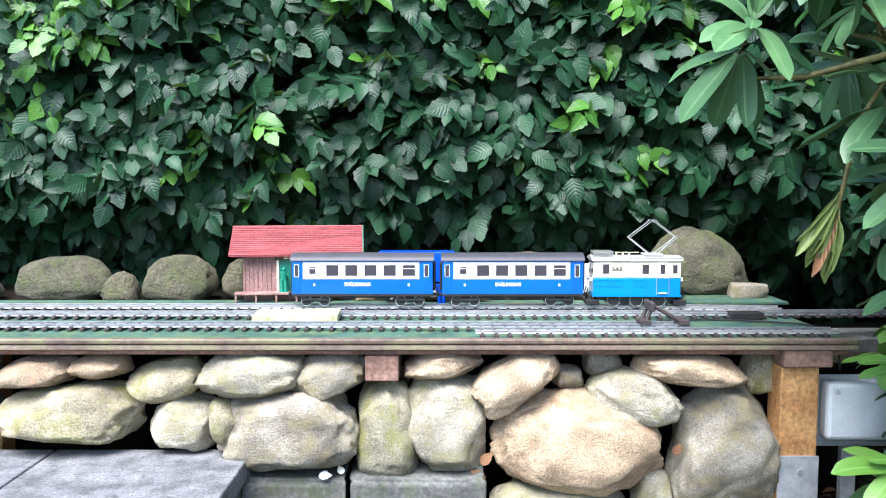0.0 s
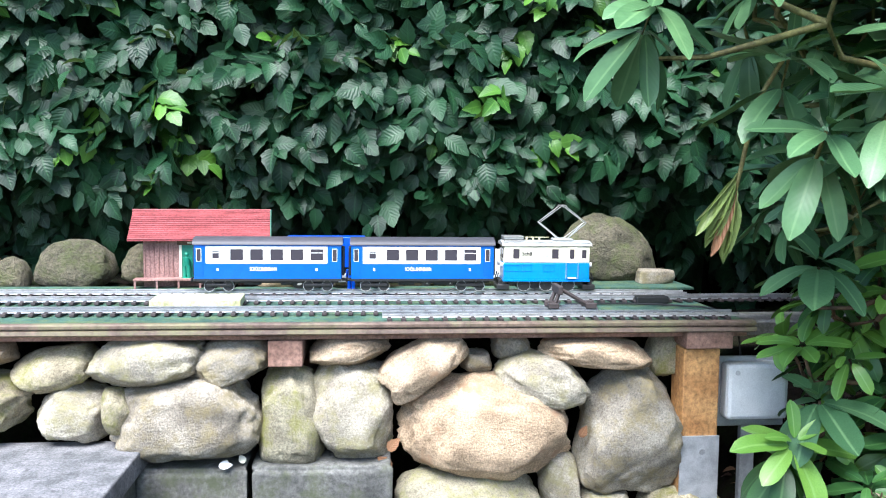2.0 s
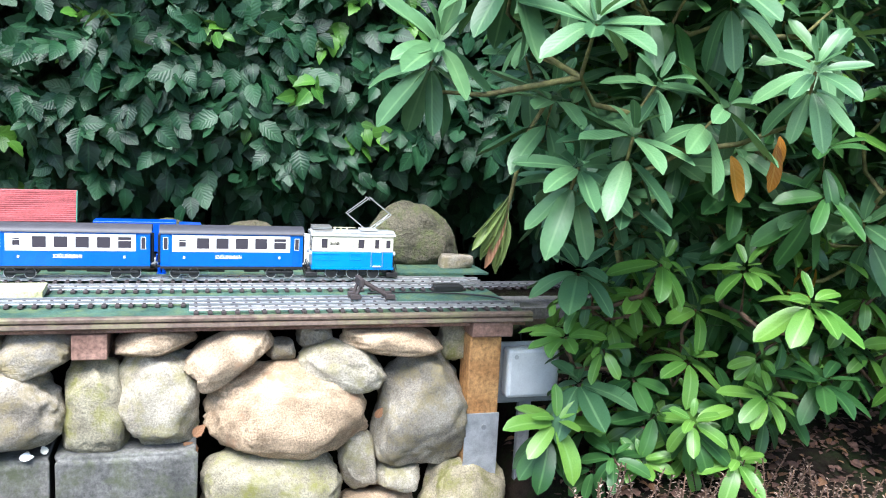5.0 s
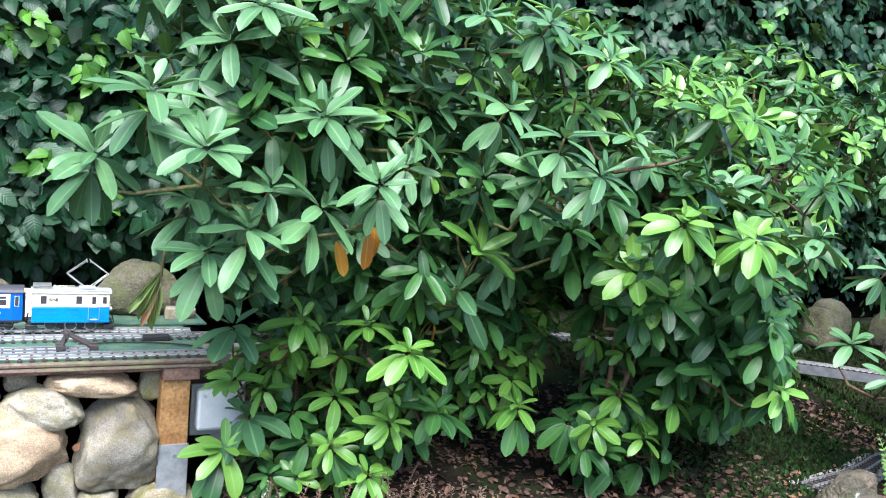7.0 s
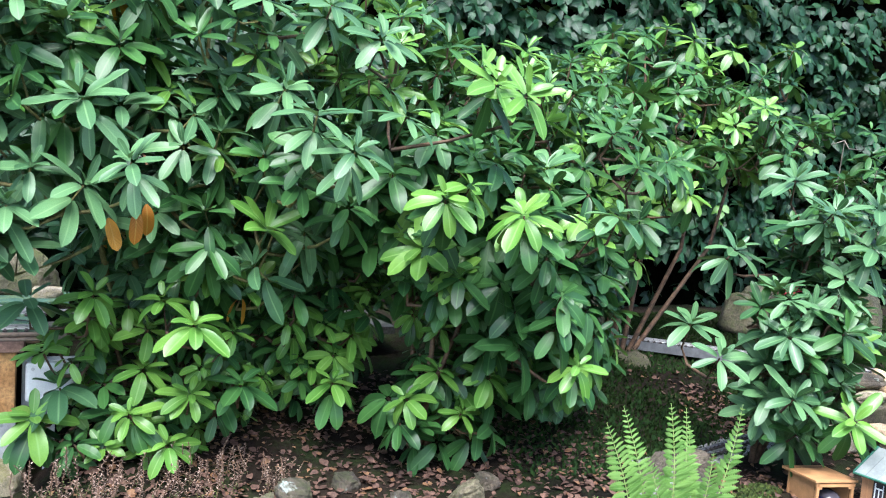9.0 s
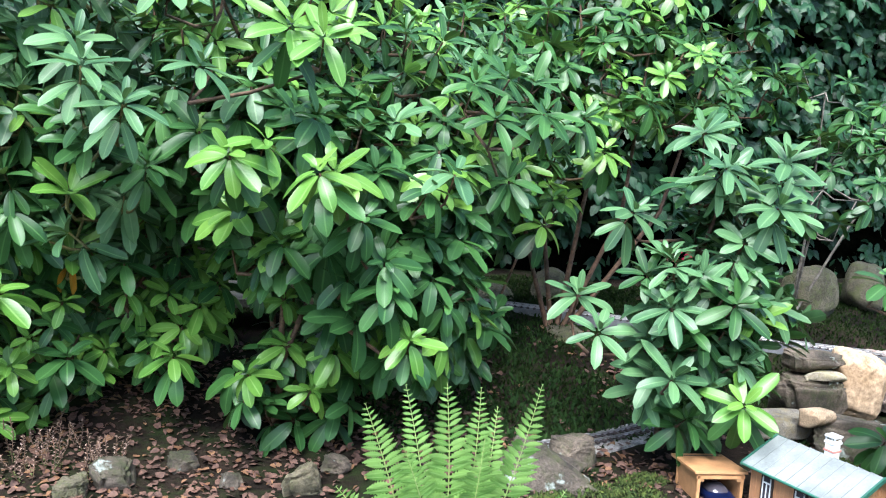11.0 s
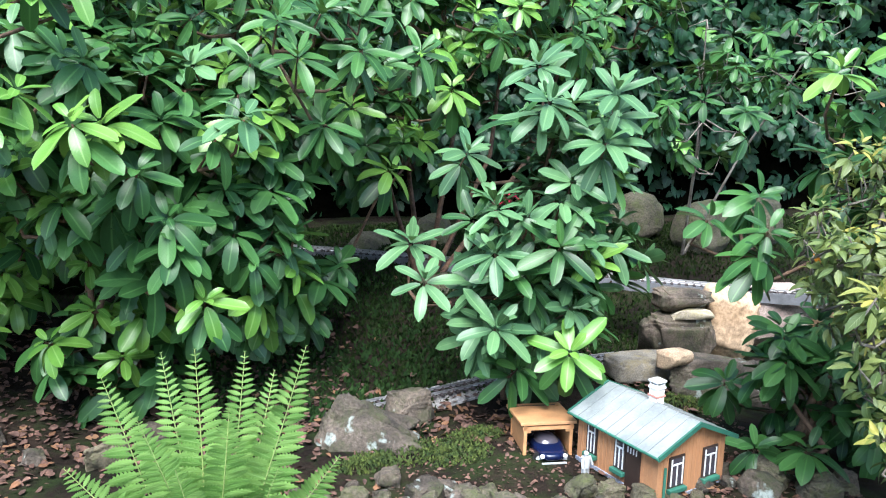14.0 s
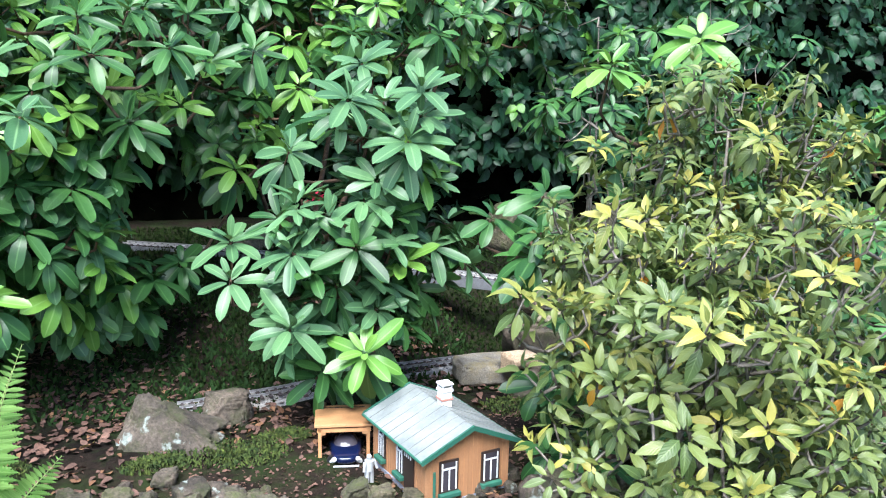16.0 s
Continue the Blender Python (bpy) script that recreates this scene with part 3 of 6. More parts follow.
for i in range(4):
    p = thing("post", pose(-1.25 - 0.7 * i, 2.2, 0.0), "timber post under the deck", "post", "deck posts")
    part("timber", boxed(-0.04, 0.04, 0, 0.07, -0.05, 0.56, 0.003), M_POST, p)

# added soil-dark sheet that stands for the shade in the void behind the stones
tagged(on_deck(part("wall_back", boxed(-3.0, 1.0, 2.42, 2.5, -0.1, 0.555), M_SOIL, None)), "added dark sheet for the shaded void behind the stones", "bank", kind="structure").matrix_parent_inverse = Matrix()

# ---- the dry stone wall: middle x, middle z, width, height, lie, y, depth, stone kind ----
TOP = [
    (-1.072, 0.507, 0.194, 0.079, -4, 1), (-0.910, 0.518, 0.154, 0.064, -3, 1), (-0.741, 0.477, 0.216, 0.107, -10, 2), (-0.507, 0.501, 0.286, 0.123, -3, 3), (-0.302, 0.498, 0.210, 0.123, -16, 0), (0.001, 0.524, 0.213, 0.077, -8, 1), (0.194, 0.488, 0.239, 0.128, -32, 1), (0.335, 0.483, 0.083, 0.054, 0, 0), (0.429, 0.530, 0.103, 0.083, -14, 0), (0.506, 0.444, 0.256, 0.134, 16, 3), (0.654, 0.514, 0.302, 0.079, 3, 1), (0.865, 0.494, 0.107, 0.143, 20, 2), (-1.3, 0.52, 0.27, 0.085, 2, 0)]
LOW = [
    (-0.983, 0.396, 0.382, 0.154, -3, 2), (-0.688, 0.377, 0.190, 0.142, 4, 3), (-0.569, 0.387, 0.079, 0.119, -24, 2), (-0.412, 0.356, 0.392, 0.212, -7, 0), (-0.143, 0.352, 0.171, 0.263, 4, 2), (0.006, 0.360, 0.233, 0.270, 8, 3), (0.359, 0.324, 0.463, 0.268, 5, 1), (0.747, 0.302, 0.282, 0.350, 2, 0), (-1.4, 0.4, 0.42, 0.18, 3, 0)]
FOOT = [
    (0.314, 0.096, 0.397, 0.234, 0, 2), (0.565, 0.152, 0.112, 0.192, -12, 3), (0.686, 0.093, 0.145, 0.090, 4, 3), (0.885, 0.034, 0.257, 0.222, 3, 2), (0.628, -0.006, 0.244, 0.111, 0, 1)]
STONE_LABEL = ["grey rounded fieldstone in a dry stone wall", "warm tan fieldstone in a dry stone wall", "green-stained fieldstone in a dry stone wall", "pale lichen-flecked fieldstone in a dry stone wall"]
for row, (lst, y0, dp) in enumerate(((TOP, 2.15, 0.2), (LOW, 2.145, 0.22), (FOOT, 2.13, 0.22))):
    for i, (x, z, w, h, lie, kind) in enumerate(lst):
        slab = h > 1.5 * w and w > 0.12
        me = boulder_mesh("fieldstone", w * 1.02, min(dp, max(0.12, w)), h * 1.03, 40 + row * 20 + i, 6.0 if slab else 2.5 if w > 0.4 and row == 1 else 3.4, -0.12 if slab else 0.0, 0.1 if slab else 0.05)
        me.materials.append(M_STONE[kind])
        ob = new("fieldstone", me)
        ob.matrix_world = pose(x, y0 + 0.02 * ((i * 7) % 3 - 1) + (-0.07 if h > 1.4 * w and w < 0.1 else 0.03 if w < 0.12 else 0), z, 0, lie, 0)
        tagged(ob, STONE_LABEL[kind], "stone", "dry stone wall")
# concrete kerb block and the paving
for x, w in ((-0.388, 0.275), (-0.068, 0.36)):
    blk = new("concrete_block", rock_mesh("concrete_block", w, 0.24, 0.24, 5, cuts=0, rough=0.008, boxy=0.12))
    blk.data.materials.append(M_CONCRETE)
    blk.matrix_world = pose(x, 2.17, 0.13)
    tagged(blk, "old grey concrete kerb block under the stones", "kerb", "kerb blocks")
for i, (x0, x1, y0, y1) in enumerate(((-1.02, -0.5, 1.62, 2.12), (-1.55, -1.026, 1.62, 2.12), (-1.02, -0.5, 1.11, 1.614), (-1.55, -1.026, 1.11, 1.614), (-2.1, -1.556, 1.62, 2.12), (-2.1, -1.556, 1.11, 1.614))):
    s = part("paving_slab", boxed(x0, x1, y0, y1, 0.245, 0.302, 0.005), M_SLAB)
    tagged(s, "speckled grey concrete paving slab", "paving slab", "terrace paving")
tagged(part("terrace_base", boxed(-2.1, -0.52, 1.13, 2.12, -0.1, 0.244), M_CONCRETE), "concrete base under the terrace paving", "terrace", kind="structure")


# ---- shrubs ----
UP = Vector((0, 0, 1))


def shrub(base, keys, blobs, count, seed, label, forms=RH_FORMS, forms_id="rh", mats=(M_LRH, M_LRH2, M_LRH3), size=0.125, gap=0.07, per=8, young=0.12, blue=0.0, fade=0.0, single=200, twig=M_BARK, lift=8, stem=0.016, bold=1.08, tier=0.4):
    """A shrub of rosettes: keys are (x, y, z, size, slot) shoots that stand out, blobs are (x, y, z, rx, ry, rz) masses that hold the rest."""
    rnd = random.Random(seed)
    ob = thing("shrub", pose(*base), label, "shrub")
    tips, leaves = [], []
    spots = [Vector(k[:3]) for k in keys]
    for k in keys:
        c = Vector(k[:3])
        ax = Vector((rnd.gauss(0, 0.22), -0.48 + rnd.gauss(0, 0.18), 0.85))
        leaves += whorl(rnd, c, ax, k[3] * bold, rnd.randint(6, 8), lift - 16, k[4])
        leaves += whorl(rnd, c + ax.normalized() * 0.012, ax, k[3] * 0.62, 4, lift + 32, k[4])
        if rnd.random() < tier + 0.2:
            leaves += whorl(rnd, c - ax.normalized() * k[3] * 0.35, ax, k[3] * bold * 1.05, rnd.randint(6, 8), -34, 0 if k[4] == 1 else k[4])
        tips.append((c, ax))
    keyed = len(leaves)
    near = [v for v in spots]
    tries = 0
    while len(tips) - len(keys) < count * 0.85 and tries < count * 30:
        tries += 1
        bx, by, bz, rx, ry, rz = rnd.choice(blobs)
        d = Vector((rnd.gauss(0, 1), rnd.gauss(0, 1), rnd.gauss(0, 1))).normalized() * rnd.uniform(0.35, 1.0) ** 0.4
        c = Vector((bx + d.x * rx, by + d.y * ry, bz + d.z * rz))
        if any((c - q).length_squared < gap * gap for q in near) or any(abs(c.x - q.x) < 0.13 and abs(c.z - q.z) < 0.11 and c.y < q.y + 0.04 for q in spots):
            continue
        near.append(c)
        ax = d * 0.5 + Vector((rnd.gauss(0, 0.22), -0.2 + rnd.gauss(0, 0.2), 0.85))
        u = rnd.random()
        slot = 1 if u < young else 2 if u < young + blue else 0
        s = size * rnd.uniform(0.75, 1.1)
        droop = rnd.choice((lift, lift - 15, lift - 30, lift + 12))
        leaves += whorl(rnd, c, ax, s, rnd.randint(per - 2, per), droop, slot)
        if rnd.random() < 0.6:
            leaves += whorl(rnd, c + ax.normalized() * 0.012, ax, s * 0.6, 3, lift + 35, slot)
        if rnd.random() < tier:
            leaves += whorl(rnd, c - ax.normalized() * s * 0.4, ax, s * 1.05, rnd.randint(5, 7), -34, 0 if slot == 1 else slot)
        if rnd.random() < fade:
            leaves += whorl(rnd, c - ax.normalized() * 0.03, ax, s * 0.9, 2, -60, 3)
        tips.append((c, ax))
    order = sorted(range(keyed), key=lambda i: leaves[i][0][1][3])[:single]
    chosen = set(order)
    for i in order:
        leaf_piece(i % len(forms), forms_id, forms, mats[leaves[i][1]], leaves[i][0], ob)
    leaf_mass("foliage", [l for i, l in enumerate(leaves) if i not in chosen], forms, mats, ob)
    # limbs: a few stems from the base, and a twig from the nearest of them to each shoot
    b = Vector(base)
    runs, joints = [], []
    for bx, by, bz, rx, ry, rz in blobs:
        top = Vector((bx, by + ry * 0.2, bz + rz * 0.3))
        mid = b.lerp(top, 0.5) + Vector((rnd.gauss(0, 0.06), rnd.gauss(0, 0.05), -0.05))
        line = [b.lerp(mid, k / 3) for k in range(3)] + [mid.lerp(top, k / 3) for k in range(4)]
        runs.append([(p, stem * (1 - 0.1 * i)) for i, p in enumerate(line)])
        joints += line[2:]
    for c, ax in sorted(tips, key=lambda q: (q[0] - b).length):
        j = min(joints, key=lambda q: (q - c).length + 0.5 * max(0, q.z - c.z))
        e = c - ax.normalized() * min(0.12, (c - j).length * 0.5)
        runs.append([(j, stem * 0.45), (j.lerp(e, 0.55) + Vector((rnd.gauss(0, 0.015), 0.02, -0.02)), stem * 0.38), (e, stem * 0.3), (c, stem * 0.22)])
        joints.append(e)
    tagged(tubes("branch", runs, twig, ob), kind="stuff")
    return ob


RH_MATS = (M_LRH, M_LRH2, M_LRH3, M_LORANGE)
shrub((1.55, 2.15, 0.15),
      [(0.70, 1.45, 1.48, 0.14, 2), (0.84, 1.55, 1.2, 0.14, 2), (0.83, 1.35, 1.34, 0.13, 2), (1.175, 1.41, 1.2, 0.14, 2), (1.166, 1.41, 1.46, 0.14, 2), (1.3, 1.29, 1.28, 0.11, 2),
       (0.92, 1.53, 1.65, 0.14, 2), (1.27, 1.54, 1.64, 0.13, 0), (1.77, 1.4, 1.55, 0.13, 2), (1.84, 1.28, 1.34, 0.13, 0), (1.92, 1.09, 1.36, 0.12, 2), (1.81, 1.14, 1.46, 0.12, 2),
       (0.58, 1.57, 1.3, 0.145, 2), (1.81, 1.31, 1.245, 0.12, 0), (1.98, 1.3, 1.18, 0.11, 0), (1.03, 1.45, 1.24, 0.12, 2), (0.98, 1.45, 1.75, 0.14, 2), (0.87, 1.46, 1.06, 0.14, 2), (1.0, 1.5, 1.0, 0.13, 2), (0.97, 1.42, 1.13, 0.13, 2)],
      [(1.1, 1.75, 1.5, 0.35, 0.3, 0.3), (1.45, 1.8, 1.35, 0.4, 0.35, 0.35), (1.6, 1.85, 1.75, 0.55, 0.4, 0.3), (1.75, 1.8, 1.2, 0.45, 0.4, 0.4), (1.1, 1.8, 1.85, 0.4, 0.35, 0.3), (1.8, 2.1, 0.85, 0.4, 0.3, 0.35), (2.1, 1.95, 1.0, 0.35, 0.25, 0.3), (1.5, 2.1, 0.9, 0.4, 0.2, 0.3)],
      360, 3, "tall rhododendron with long dark blue-green leaves", forms=RH_LONG, forms_id="long", lift=24, bold=1.1, twig=M_TWIG, mats=RH_MATS, size=0.142, young=0.04, blue=0.45, fade=0.04, tier=0.5)
shrub((1.5, 2.1, 0.12),
      [(1.53, 1.485, 0.747, 0.13, 1), (1.44, 1.62, 0.81, 0.11, 1), (1.595, 1.69, 0.89, 0.11, 1), (1.217, 1.755, 0.724, 0.1, 1), (1.9, 1.63, 0.83, 0.1, 0), (1.126, 1.87, 0.445, 0.145, 2),
       (1.397, 1.764, 0.532, 0.11, 1), (1.042, 1.83, 0.35, 0.135, 1), (1.545, 1.62, 0.47, 0.1, 1), (1.477, 1.62, 0.295, 0.1, 1), (2.064, 1.625, 0.494, 0.115, 1), (1.02, 1.72, 0.785, 0.15, 2), (1.22, 1.66, 0.82, 0.12, 1), (1.35, 1.65, 0.4, 0.1, 1), (1.72, 1.62, 0.5, 0.13, 0)],
      [(1.3, 1.9, 0.55, 0.25, 0.2, 0.25), (1.55, 1.9, 0.55, 0.35, 0.25, 0.28), (1.9, 1.95, 0.6, 0.3, 0.2, 0.28), (2.05, 1.85, 0.75, 0.3, 0.18, 0.3), (1.35, 1.85, 0.3, 0.3, 0.15, 0.15)],
      190, 4, "low rhododendron with fresh light green leaves", mats=RH_MATS, size=0.11, young=0.55, tier=0.1)
shrub((2.45, 1.75, 0.12),
      [(2.205, 1.03, 1.234, 0.12, 1), (2.45, 0.96, 1.2, 0.13, 1), (2.31, 1.085, 1.272, 0.12, 1), (2.52, 1.08, 1.19, 0.13, 1), (2.9, 1.077, 1.207, 0.13, 2), (2.476, 1.22, 1.357, 0.13, 0),
       (2.696, 1.07, 0.843, 0.12, 0), (2.77, 1.056, 0.673, 0.11, 1), (2.775, 1.295, 0.73, 0.11, 0), (2.6, 1.39, 0.56, 0.11, 1), (2.45, 1.52, 0.55, 0.1, 1), (3.183, 1.59, 0.463, 0.11, 0), (2.53, 1.45, 0.4, 0.09, 1), (2.44, 1.5, 0.72, 0.07, 1),
       (2.39, 1.265, 0.95, 0.12, 0), (2.82, 1.09, 1.15, 0.12, 0), (2.68, 1.06, 0.925, 0.11, 0), (2.6, 1.04, 1.06, 0.12, 0), (2.37, 1.6, 0.76, 0.08, 1)],
      [(2.45, 1.5, 1.1, 0.35, 0.3, 0.3), (2.6, 1.45, 0.85, 0.3, 0.28, 0.3), (2.75, 1.5, 1.2, 0.35, 0.3, 0.25), (2.3, 1.6, 1.3, 0.35, 0.35, 0.25), (2.6, 1.5, 0.6, 0.25, 0.2, 0.22), (2.85, 1.35, 0.8, 0.25, 0.2, 0.25), (2.5, 1.55, 0.4, 0.25, 0.15, 0.15), (3.05, 1.6, 0.55, 0.22, 0.15, 0.15), (2.95, 1.5, 1.0, 0.25, 0.2, 0.2)],
      330, 5, "broad rhododendron with glossy mid-green leaves and light new shoots", mats=RH_MATS, size=0.138, young=0.15, blue=0.1)
shrub((2.9, 2.1, 0.15),
      [(2.04, 1.25, 1.73, 0.12, 2), (1.7, 1.465, 1.837, 0.12, 2), (1.92, 1.433, 1.846, 0.12, 2), (2.855, 1.756, 1.84, 0.11, 1), (3.2, 1.405, 1.54, 0.12, 0), (3.09, 1.24, 1.39, 0.12, 0), (3.324, 1.36, 1.425, 0.12, 0), (3.63, 1.635, 1.43, 0.12, 0), (2.46, 1.03, 1.58, 0.13, 1), (2.37, 1.07, 1.61, 0.13, 1), (2.13, 1.22, 1.49, 0.12, 2), (2.91, 1.58, 1.355, 0.11, 1), (2.62, 1.55, 1.48, 0.12, 0), (3.05, 1.36, 1.51, 0.12, 0), (3.19, 1.33, 1.18, 0.12, 0)],
      [(2.2, 1.7, 1.75, 0.4, 0.35, 0.2), (2.7, 1.8, 1.6, 0.45, 0.35, 0.22), (3.2, 1.8, 1.4, 0.4, 0.35, 0.25), (2.5, 1.9, 1.35, 0.4, 0.3, 0.3), (3.3, 2.1, 1.65, 0.4, 0.3, 0.25)],
      220, 6, "tall rhododendron behind with upright pale shoots", forms=RH_LONG, forms_id="long", lift=22, mats=RH_MATS, size=0.12, young=0.3, blue=0.2)
shrub((3.9, 2.3, 0.3),
      [(3.823, 1.79, 1.298, 0.12, 1), (3.665, 1.934, 1.075, 0.12, 0), (3.566, 1.8, 0.974, 0.12, 1), (4.05, 1.827, 1.517, 0.12, 0), (4.41, 1.777, 1.528, 0.12, 0), (4.38, 2.186, 2.078, 0.13, 1), (3.341, 1.752, 0.603, 0.11, 0), (4.2, 2.3, 2.12, 0.13, 1), (4.97, 2.34, 2.17, 0.13, 1), (3.8, 1.9, 1.47, 0.12, 1)],
      [(3.8, 2.2, 1.5, 0.5, 0.35, 0.3), (4.3, 2.2, 1.7, 0.5, 0.35, 0.3), (3.6, 2.2, 1.15, 0.3, 0.25, 0.25), (4.8, 2.4, 1.7, 0.4, 0.3, 0.35), (4.0, 2.4, 1.95, 0.5, 0.3, 0.25)],
      190, 7, "rhododendron before the hedge with fresh green leaves", mats=RH_MATS, size=0.115, young=0.3)
shrub((3.85, 1.25, 0.15),
      [(3.91, 1.076, 1.149, 0.14, 2), (4.02, 0.92, 1.143, 0.14, 2), (3.84, 0.865, 0.817, 0.13, 0), (3.634, 0.883, 0.566, 0.14, 2), (3.848, 0.785, 0.497, 0.13, 1), (3.477, 1.118, 0.672, 0.12, 2), (3.499, 1.325, 0.764, 0.13, 2), (4.15, 1.05, 0.77, 0.13, 2),
       (3.84, 0.98, 1.27, 0.13, 2), (4.08, 0.98, 1.22, 0.13, 2), (3.75, 0.95, 0.4, 0.12, 0), (3.96, 1.29, 1.39, 0.13, 2), (4.08, 0.97, 1.3, 0.13, 2), (3.71, 1.34, 1.08, 0.13, 2)],
      [(3.95, 1.1, 1.1, 0.2, 0.18, 0.18), (3.85, 1.05, 0.8, 0.25, 0.18, 0.2), (3.85, 1.05, 0.55, 0.22, 0.15, 0.18), (4.1, 1.1, 0.75, 0.2, 0.15, 0.15)],
      105, 8, "slender rhododendron with wavy blue-green leaves beside the model house", forms=RH_LONG, forms_id="long", mats=RH_MATS, size=0.135, young=0.05, blue=0.5, lift=30, tier=0.2)
shrub((4.55, 0.55, 0.15),
      [(4.253, 0.422, 0.928, 0.1, 0), (4.169, 0.579, 0.942, 0.1, 0), (4.23, 0.42, 0.86, 0.1, 0), (4.68, 0.369, 1.454, 0.12, 1), (4.33, 0.47, 0.24, 0.11, 0), (4.447, 0.376, 0.255, 0.11, 0), (4.75, 0.4, 0.25, 0.12, 0), (4.45, 0.5, 0.5, 0.11, 0), (4.6, 0.35, 0.6, 0.11, 0), (4.32, 0.55, 1.01, 0.11, 0), (4.43, 0.74, 0.35, 0.11, 0), (4.74, 0.6, 0.53, 0.12, 0), (4.42, 0.39, 1.37, 0.11, 1)],
      [(4.75, 0.55, 0.45, 0.3, 0.2, 0.25), (4.8, 0.5, 1.0, 0.3, 0.2, 0.35), (4.5, 0.55, 0.35, 0.2, 0.12, 0.15), (5.1, 0.5, 0.8, 0.35, 0.25, 0.4)],
      130, 9, "rhododendron with short mid-green leaves and bare shoot ends", mats=RH_MATS, size=0.11, young=0.08)
shrub((5.6, 2.55, 0.35), [(5.171, 1.614, 1.231, 0.1, 0), (5.54, 2.2, 1.6, 0.1, 0)],
      [(5.3, 2.0, 1.25, 0.3, 0.25, 0.3), (5.5, 2.3, 1.6, 0.45, 0.3, 0.3), (6.2, 2.2, 1.5, 0.5, 0.35, 0.4)],
      60, 10, "sparse rhododendron with grey bare stems before the hedge", mats=RH_MATS, size=0.1, young=0.05, twig=M_GREYBARK, stem=0.01)
shrub((4.35, -0.25, 0.05),
      [(4.057, -0.266, 1.077, 0.055, 1), (4.0, -0.6, 0.8, 0.05, 0), (4.05, -0.57, 0.949, 0.05, 1), (3.877, -0.277, 0.943, 0.055, 1), (4.04, -0.463, 0.82, 0.05, 0), (4.254, 0.157, 1.181, 0.05, 1), (4.5, -0.13, 1.22, 0.055, 1), (4.57, 0.02, 0.84, 0.055, 0)],
      [(4.3, -0.3, 0.95, 0.35, 0.3, 0.3), (4.3, -0.35, 0.7, 0.3, 0.28, 0.25), (4.55, 0.0, 1.15, 0.3, 0.25, 0.25), (4.7, -0.3, 0.8, 0.4, 0.35, 0.5), (4.15, -0.35, 0.75, 0.28, 0.25, 0.35), (4.35, 0.1, 0.95, 0.25, 0.2, 0.25), (4.6, 0.1, 0.9, 0.35, 0.3, 0.4)],
      1000, 12, "straggly azalea with yellowing green leaves and grey twigs", forms=AZ_FORMS, forms_id="az", mats=(M_LAZ, M_LYELLOW, M_LAZ, M_LORANGE), size=0.046, gap=0.031, per=8, young=0.26, fade=0.05, twig=M_GREYBARK, lift=30, stem=0.009)
shrub((5.75, 0.5, 0.1), [(5.3, 0.3, 0.5, 0.12, 0), (5.35, 0.35, 0.9, 0.12, 0)],
      [(5.6, 0.5, 0.5, 0.45, 0.35, 0.4), (5.8, 0.6, 1.0, 0.5, 0.35, 0.35), (6.3, 0.6, 0.7, 0.4, 0.35, 0.5)],
      110, 14, "rounded rhododendron at the far side of the bed", mats=RH_MATS, size=0.12, young=0.08)


# ---- railway tracks ----
def along(pts, d):
    """The place and heading d metres along a line of points."""
    for a, b in zip(pts, pts[1:]):
        a, b = Vector(a), Vector(b)
        n = (b - a).length
        if d <= n or b == Vector(pts[-1]):
            return a.lerp(b, d / n), (b - a).normalized()
        d -= n


def bend(pts, n=10):
    """A smooth line through the points."""
    P = [Vector(p) for p in pts]
    P = [P[0] * 2 - P[1]] + P + [P[-1] * 2 - P[-2]]
    out = []
    for i in range(1, len(P) - 2):
        for k in range(n):
            t = k / n
            out.append(0.5 * ((2 * P[i]) + (P[i + 1] - P[i - 1]) * t + (2 * P[i - 1] - 5 * P[i] + 4 * P[i + 1] - P[i + 2]) * t * t + (3 * P[i] - P[i - 1] - 3 * P[i + 1] + P[i + 2]) * t ** 3))
    return out + [P[-2]]


SLEEPER_ME = {}


